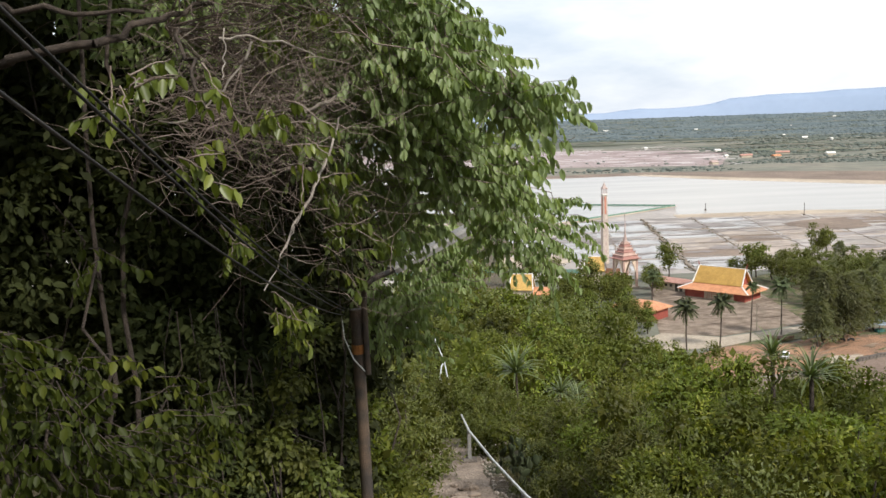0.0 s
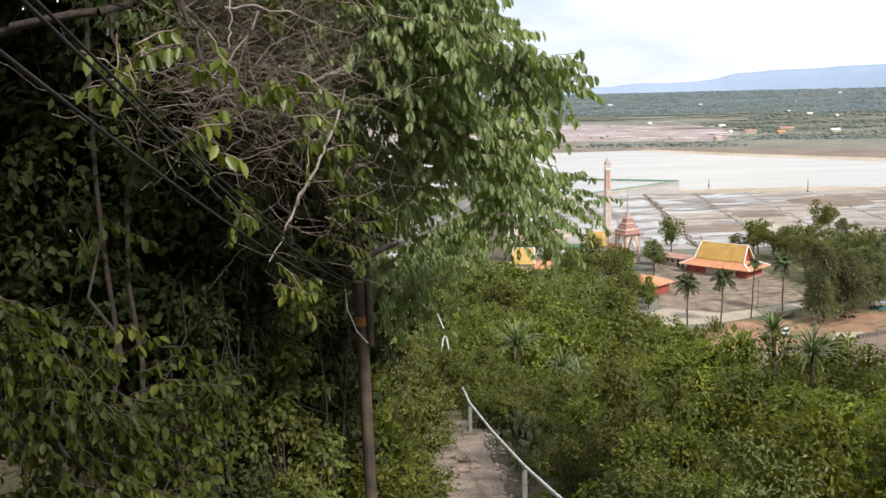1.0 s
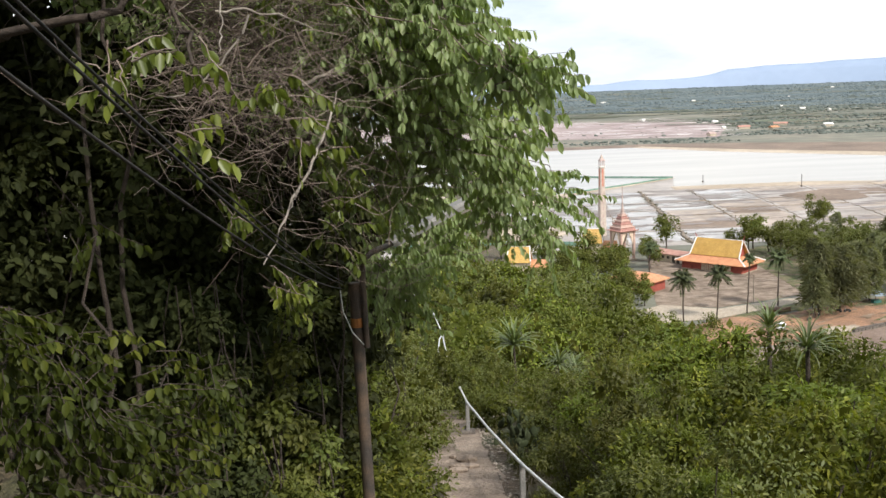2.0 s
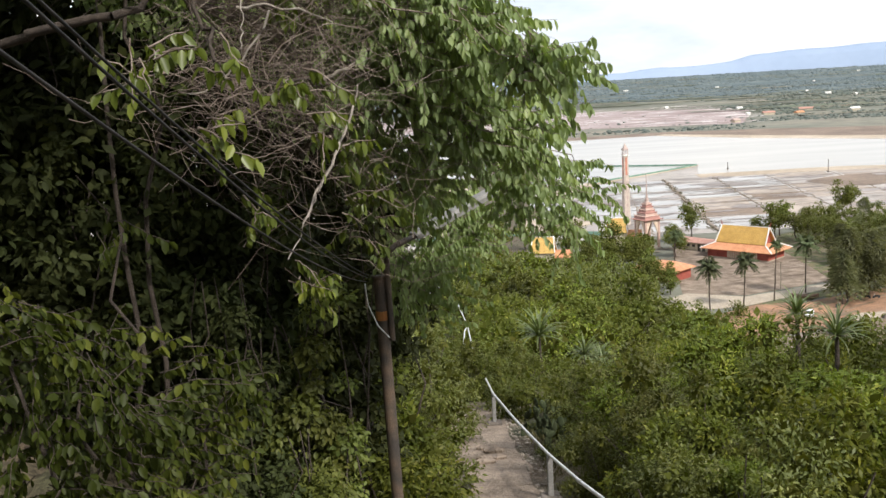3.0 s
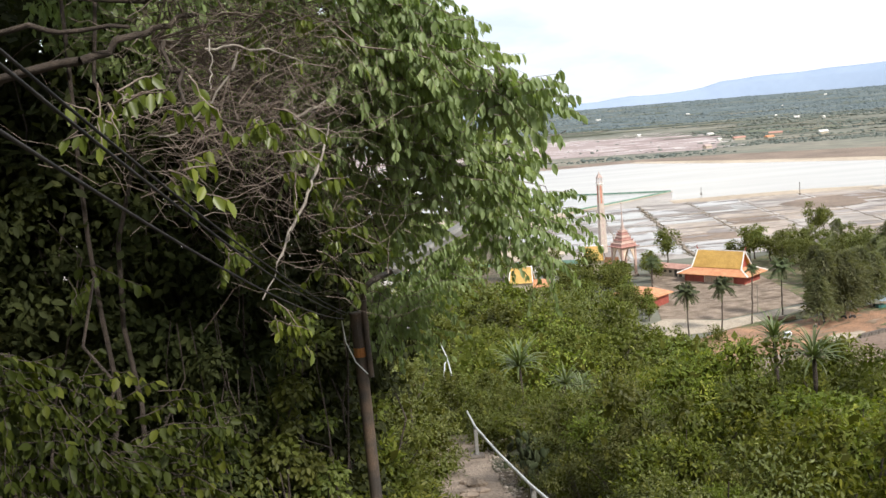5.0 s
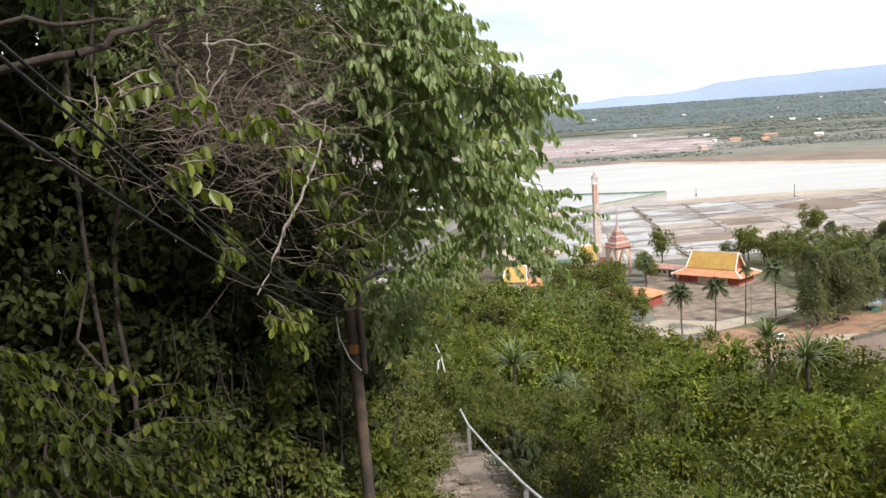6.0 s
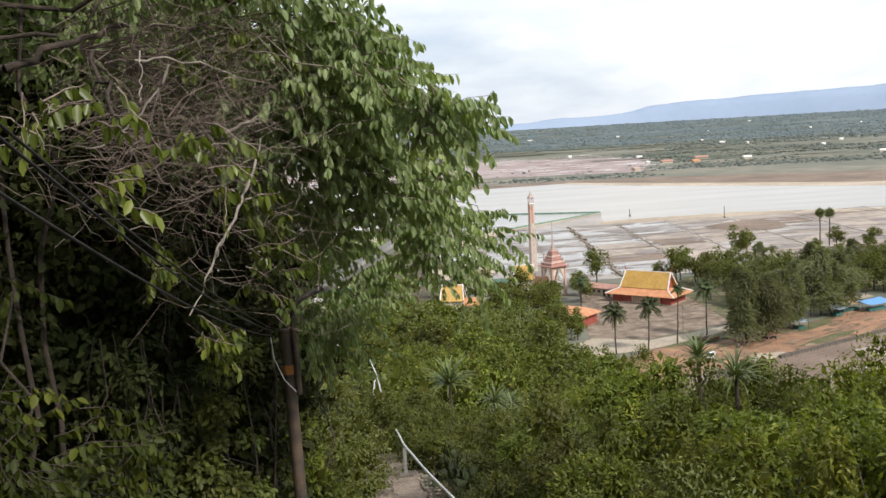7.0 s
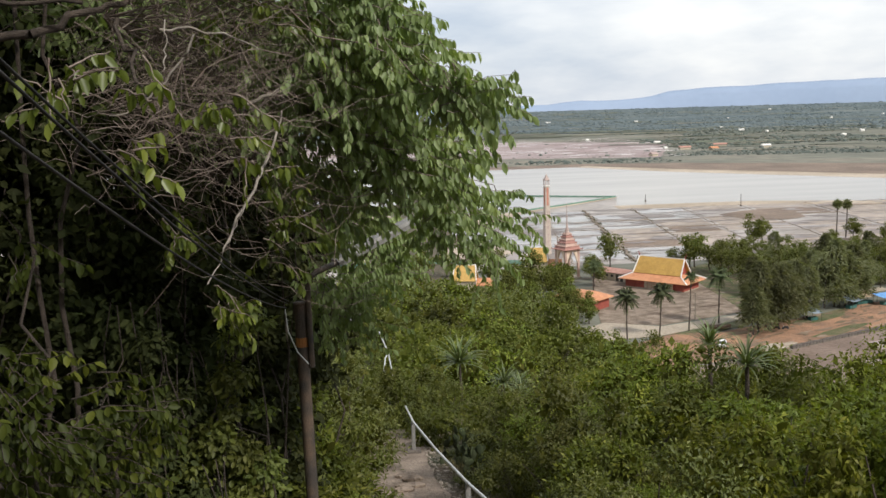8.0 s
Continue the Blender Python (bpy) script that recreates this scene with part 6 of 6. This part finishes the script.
# ---- path, rail, lamp posts ----
def footpath():
    r = np.random.default_rng(41)
    t = thing("path", pose(0, 0, 0), "cracked worn concrete footpath down the hill", "path", kind="structure")
    me = None
    y, k = 0.9, 0
    rnd = random.Random(2)
    while y < 24.6:
        ln = (0.9 if y < 10.5 else 2.6) + (0.2 if y < 10.5 else 1.4) * rnd.random()
        x = float(path_x(y + ln / 2))
        z0, z1 = float(height(x, y)), float(height(x, y + ln))
        w = 0.62 + 0.05 * rnd.random()
        bm = bmesh.new()
        n = 7
        top, low = [], []
        edge = [(-w + rnd.gauss(0, 0.03), y + ln * i / (n - 1)) for i in range(n)] + [(w + rnd.gauss(0, 0.05), y + ln * (n - 1 - i) / (n - 1)) for i in range(n)]
        ring = []
        for ex, ey in edge:
            u = (ey - y) / ln
            ey2 = min(max(ey, y + 0.004), y + ln - 0.004)
            ring.append((x + ex, ey2 + rnd.gauss(0, 0.008), z0 + (z1 - z0) * u + (0.12 if y < 10.5 else 0.05)))
        solid(bm, [[(a, b, c - 0.18) for a, b, c in ring], ring])
        bmesh.ops.recalc_face_normals(bm, faces=bm.faces)
        part("slab", bm, M_PATH, t)
        y += ln
        k += 1
    # broken step edges
    for yy, xx, w in ((17.3, 0.72, 0.22), (17.0, 0.78, 0.2), (16.4, 0.74, 0.26), (16.1, 0.6, 0.2)):
        bm = bmesh.new()
        z = float(height(xx, yy)) + 0.04
        pts = [(xx + w * math.cos(a) * (0.8 + 0.4 * rnd.random()), yy + 0.12 * math.sin(a) * (0.7 + 0.5 * rnd.random())) for a in np.linspace(0, 6.28, 9)[:-1]]
        solid(bm, [[(a, b, z - 0.1) for a, b in pts], [(a, b, z + 0.06) for a, b in pts], [(xx + (a - xx) * 0.9, yy + (b - yy) * 0.9, z + 0.075) for a, b in pts]])
        part("broken_step", bm, M_PATH, t, "broken concrete edge")
    # loose stones beside the path
    vs, ts, at = [], [], 0
    for _ in range(1500):
        yy = 9 + 16 * r.random()
        off = (0.62 + abs(r.normal()) * 0.30) if r.random() < 0.8 else -0.6 - abs(r.normal()) * 0.15
        xx = float(path_x(yy)) + off
        v, f = lump(r, 1)
        s = 0.010 + 0.04 * r.random() ** 4
        vs.append(v * [s, s * (0.6 + 0.5 * r.random()), s * 0.6] + [xx, yy, float(height(xx, yy)) + 0.06 * (abs(off) < 0.66) + s * 0.3])
        ts.append(f + at)
        at += len(v)
    tagged(lay("rubble", np.concatenate(vs), None, np.concatenate(ts), M_RUBBLE), "pale stones and rubble beside the path", "rubble", kind="stuff")
    n = 5200
    yy = 8 + 22 * r.random(n)
    xx = path_x(yy) + np.where(r.random(n) < 0.6, 0.95 + np.abs(r.normal(size=n)) * 0.35, -0.72 - np.abs(r.normal(size=n)) * 0.25)
    pos = np.stack([xx, yy, height(xx, yy)], 1)
    v, q = leaves(pos, r.normal(size=(n, 3)) * 0.5 + [0, 0, 0.9], r.normal(size=(n, 3)), 0.06 + 0.14 * r.random(n), 0.14, False)
    tagged(lay("dry_grass", v, q, None, M_LEAF_DRY), "thin dry grass along the path", "grass", kind="stuff")
    bm = bmesh.new()
    z = float(height(0.05, 14.4))
    solid(bm, [[(0.05 + a * 0.28, 14.4 + b * 0.3, z + c) for a, b in ((-1, -0.8), (0.6, -1), (1, 0.1), (0.7, 1), (-0.8, 0.9))] for c in (-0.2, 0.12)] + [[(0.03 + a * 0.18, 14.4 + b * 0.2, z + 0.3) for a, b in ((-1, -0.8), (0.6, -1), (1, 0.1), (0.7, 1), (-0.8, 0.9))]])
    rock = thing("rock", pose(0, 0, 0), "dark rock at the edge of the path", "rock")
    bmesh.ops.bevel(bm, geom=bm.edges[:], offset=0.03, segments=1, affect="EDGES")
    part("stone", bm, M_STONE, rock)


def hand_rail():
    t = thing("handrail", pose(0, 0, 0), "grey galvanised pipe handrail on concrete posts", "handrail")
    line = [(1.98, 8.5), (1.64, 11.6), (1.45, 13.4), (1.2, 16.5), (0.99, 20.0), (0.97, 22.9)]

    def top(x, y, rise=0.74):
        return (x, y, float(height(min(x, path_x(y) + 0.8), y)) + rise)
    for a, b in zip(line, line[1:]):
        tb = Tubes()
        p, q = Vector(top(*a)), Vector(top(*b))
        tb.add([p + (q - p) * k for k in (0.0, 0.33, 0.66, 0.995)], 0.024, 0.024, 10)
        tb.lay("pipe", M_STEEL, t)
        tb = Tubes()
        d = (q - p).normalized() * 0.05
        tb.add([q - d, q, q + d], 0.031, 0.031, 10)
        tb.lay("sleeve", M_STEEL, t)
    for x, y in ((1.45, 13.4), (0.99, 20.0)):
        h = top(x, y)[2]
        g = float(height(x, y))
        bm = bmesh.new()
        box(bm, x - 0.04, x + 0.04, y - 0.04, y + 0.04, g - 0.1, h - 0.02, 0.008)
        p = part("post", bm, M_POSTGREY, t, "weathered grey concrete post")
        bm = bmesh.new()
        box(bm, x - 0.16, x + 0.16, y - 0.14, y + 0.14, g - 0.15, g + 0.11, 0.02)
        part("footing", bm, M_STONE, p, "dark concrete footing")
    t = thing("stair_rail", pose(0, 0, EYE_Z), "white forked pipe rail beside the lower steps", "handrail")
    for pts, name in ((((0.76, 25.98, -7.33), (0.71, 28.07, -7.27), (0.67, 29.08, -7.34), (0.51, 32.1, -7.49)), "pipe"), (((0.53, 26.0, -7.22), (0.60, 27.2, -7.2), (0.71, 28.0, -7.27)), "pipe")):
        tb = Tubes()
        tb.add(pts, 0.021, 0.021, 8)
        tb.lay(name, M_STEEL, t)
    for x, y, z in ((0.76, 26.1, -7.33), (0.53, 26.1, -7.22)):
        tb = Tubes()
        tb.add([(x, y, z), (x, y, float(height(x, y)) - EYE_Z - 0.1)], 0.019, 0.019, 8)
        tb.lay("post", M_STEEL, t)


def lamp_post(x, y, ztop, lean, turn, tag):
    """A steel pipe with a bent arm that holds a twin-tube lamp."""
    g = float(height(x, y)) - EYE_Z - ztop
    t = thing("street_lamp", pose(x, y, EYE_Z + ztop, 0, 0, turn), tag, "street lamp", "path lamps")
    tb = Tubes()
    tb.add([(0, 0, 0), (lean * 0.5, 0, g * 0.5), (lean, 0, g - 0.2)], 0.058, 0.06, 14)
    pole = tb.lay("pole", M_PIPE, t)
    bm = bmesh.new()
    lathe(bm, [(0.058, -0.02), (0.063, -0.01), (0.063, 0.005), (0.04, 0.01)], 14)
    part("rim", bm, M_PIPE, pole, smooth=True)
    bm = bmesh.new()
    lathe(bm, [(0.0605, -0.42), (0.061, -0.415), (0.061, -0.335), (0.0605, -0.33)], 14, 0.005)
    part("rust_band", bm, M_BAND, pole, "orange rust band")
    tb = Tubes()
    arm = [(0.09, -0.03, -0.62), (0.085, -0.03, -0.3), (0.08, -0.02, 0.05), (0.085, 0.0, 0.16), (0.11, 0.03, 0.23), (0.17, 0.08, 0.275), (0.25, 0.2, 0.29), (0.34, 0.36, 0.3), (0.42, 0.5, 0.33)]
    tb.add(arm, 0.03, 0.028, 10)
    tb.lay("arm", M_PIPE, t, "bent rusty arm")
    p0, p1 = Vector((0.33, 0.38, 0.30)), Vector((1.20, 1.30, 0.60))
    ax = (p1 - p0).normalized()
    sd = ax.cross(Vector((0, 0, 1))).normalized()
    up = sd.cross(ax).normalized()
    bm = bmesh.new()
    prof = ((-0.085, -0.03), (-0.08, 0.015), (-0.05, 0.045), (0.05, 0.045), (0.08, 0.015), (0.085, -0.03), (0.078, -0.026), (0.04, 0.028), (-0.04, 0.028), (-0.078, -0.026))
    rings = []
    for k, s in ((0, 0.8), (0.04, 1), (0.5, 1), (0.96, 1), (1.0, 0.75)):
        rings.append([tuple(p0 + (p1 - p0) * k + sd * (a * s) + up * (b * s)) for a, b in prof])
    solid(bm, rings)
    head = part("lamp_head", bm, M_TUBE, t, "grey metal lamp housing")
    for o in (-0.045, 0.045):
        tb = Tubes()
        tb.add([tuple(p0 + (p1 - p0) * k + sd * o - up * 0.03) for k in (0.04, 0.5, 0.97)], 0.017, 0.017, 8)
        tb.lay("tube", M_LAMPWHITE, head, "dull white lamp tube")
    return t


def cables():
    r = np.random.default_rng(43)
    for k, (a, b, sag, rad) in enumerate((((-0.71, 8.79, -1.80), (-0.75, 1.2, 0.25), 0.10, 0.0048), ((-0.70, 8.79, -1.76), (-0.80, 1.2, 0.45), 0.10, 0.005), ((-0.69, 8.79, -1.74), (-0.93, 1.2, 0.62), 0.10, 0.005))):
        tb = Tubes()
        a, b = np.array(a), np.array(b)
        line = bend(a, b, 24, sag, r, 0.0)
        tb.add(np.concatenate([line, [line[-1] + (line[-1] - line[-2]) * k for k in (2, 5, 9)]]), rad, rad, 7)
        c = tb.lay("cable", M_CABLE)
        c.location = (0, 0, EYE_Z)
        tagged(c, "black power cable strung from the lamp post", "cable", "overhead cables")
    tb = Tubes()
    tb.add([(-0.72, 8.72, -1.80), (-0.70, 8.68, -2.0), (-0.62, 8.66, -2.2), (-0.52, 8.66, -2.32)], 0.006, 0.006, 6)
    c = tb.lay("loose_wire", M_STEEL)
    c.location = (0, 0, EYE_Z)
    tagged(c, "loose pale wire hanging on the lamp post", "wire")


def blade_mesh(r, length):
    """One long folded blade that arches over."""
    k = np.linspace(0, 1, 7)[:, None]
    el = 0.55
    line = np.array([1.0, 0, 0]) * length * k * math.cos(el) + np.array([0, 0, 1.0]) * (length * k * math.sin(el) - 0.4 * length * k ** 2.8 * (0.3 + r.random()))
    w = 0.03 * length * (1 - k ** 2) + 0.002
    s = np.array([0, 1.0, 0])
    v = np.stack([line - s * w, line + np.array([0, 0, -0.35]) * w, line + s * w], 1).reshape(-1, 3)
    q = [[j * 3 + c, j * 3 + c + 1, j * 3 + c + 4, j * 3 + c + 3] for j in range(6) for c in range(2)]
    o = lay("blade", v, np.array(q), None, M_BLADE)
    me = o.data
    bpy.data.objects.remove(o)
    return me


def pandans():
    r = np.random.default_rng(45)
    kinds = [blade_mesh(r, 1.0) for _ in range(5)]
    for x, y, z, s in ((3.55, 34.6, -9.5, 1.5), (4.9, 32.4, -9.7, 1.0), (5.3, 31.0, -9.9, 1.0), (6.6, 17.2, -4.62, 0.75), (6.45, 15.1, -4.45, 0.75), (7.6, 16.8, -5.02, 0.6), (5.6, 33.5, -10.2, 0.9)):
        g = float(height(x, y)) - EYE_Z
        t = thing("pandan", pose(x, y, EYE_Z + z), "spiky pandan with long arching blades", "pandan", "pandans")
        for i in range(56):
            o = new("blade", kinds[int(r.integers(5))])
            o.parent = t
            k = s * (0.75 + 0.4 * r.random())
            o.matrix_local = pose(0, 0, 0, 0, 32 - 78 * (i / 56) + r.normal() * 8, i * 137.5 + r.normal() * 10) @ Matrix.Diagonal((k, k, k, 1))
        tb = Tubes()
        tb.add([(0, 0, 0.1), (0.05, 0, (g - z) * 0.5), (0, 0.05, g - z - 0.2)], 0.035, 0.06, 7)
        tb.lay("trunk", M_BARK, t)


def cactus():
    r = np.random.default_rng(47)
    bm0 = bmesh.new()
    bmesh.ops.create_uvsphere(bm0, u_segments=10, v_segments=7, radius=1.0)
    me = bpy.data.meshes.new("pad")
    for v in bm0.verts:
        v.co = Vector((v.co.x * 0.066, v.co.y * 0.014, 0.095 + v.co.z * 0.1))
    for f in bm0.faces:
        f.smooth = True
    bm0.to_mesh(me)
    bm0.free()
    me.materials.append(M_CACTUS)
    for x, y in ((1.95, 16.4), (1.7, 18.6)):
        z = float(height(x, y))
        t = thing("prickly_pear", pose(x, y, z), "prickly pear cactus with flat green pads", "cactus", "cacti")
        tips = [(Vector((0.15 * (i - 1), 0, -0.05)), 0.0) for i in range(4)]
        for gen in range(5):
            nxt = []
            for p, a in tips:
                for _ in range(1 if r.random() < 0.5 else 2):
                    lean = r.normal() * 26
                    m = pose(p.x, p.y, p.z, r.normal() * 18, lean, r.random() * 360)
                    o = new("pad", me)
                    o.parent = t
                    o.matrix_local = m
                    nxt.append((m @ Vector((0, 0, 0.175)), lean))
            tips = nxt[:9]


footpath()
hand_rail()
lamp_post(-0.59, 8.81, -1.76, 0.05, 0, "rusty lamp post with a twin-tube lamp on a bent arm")
lamp_post(-0.85, 31.3, -7.45, 0.0, 10, "lamp post further down the path, half hidden by leaves")
cables()
pandans()
cactus()
near_shrubs()
hill_shrubs()
grove()
round_trees()
palms()
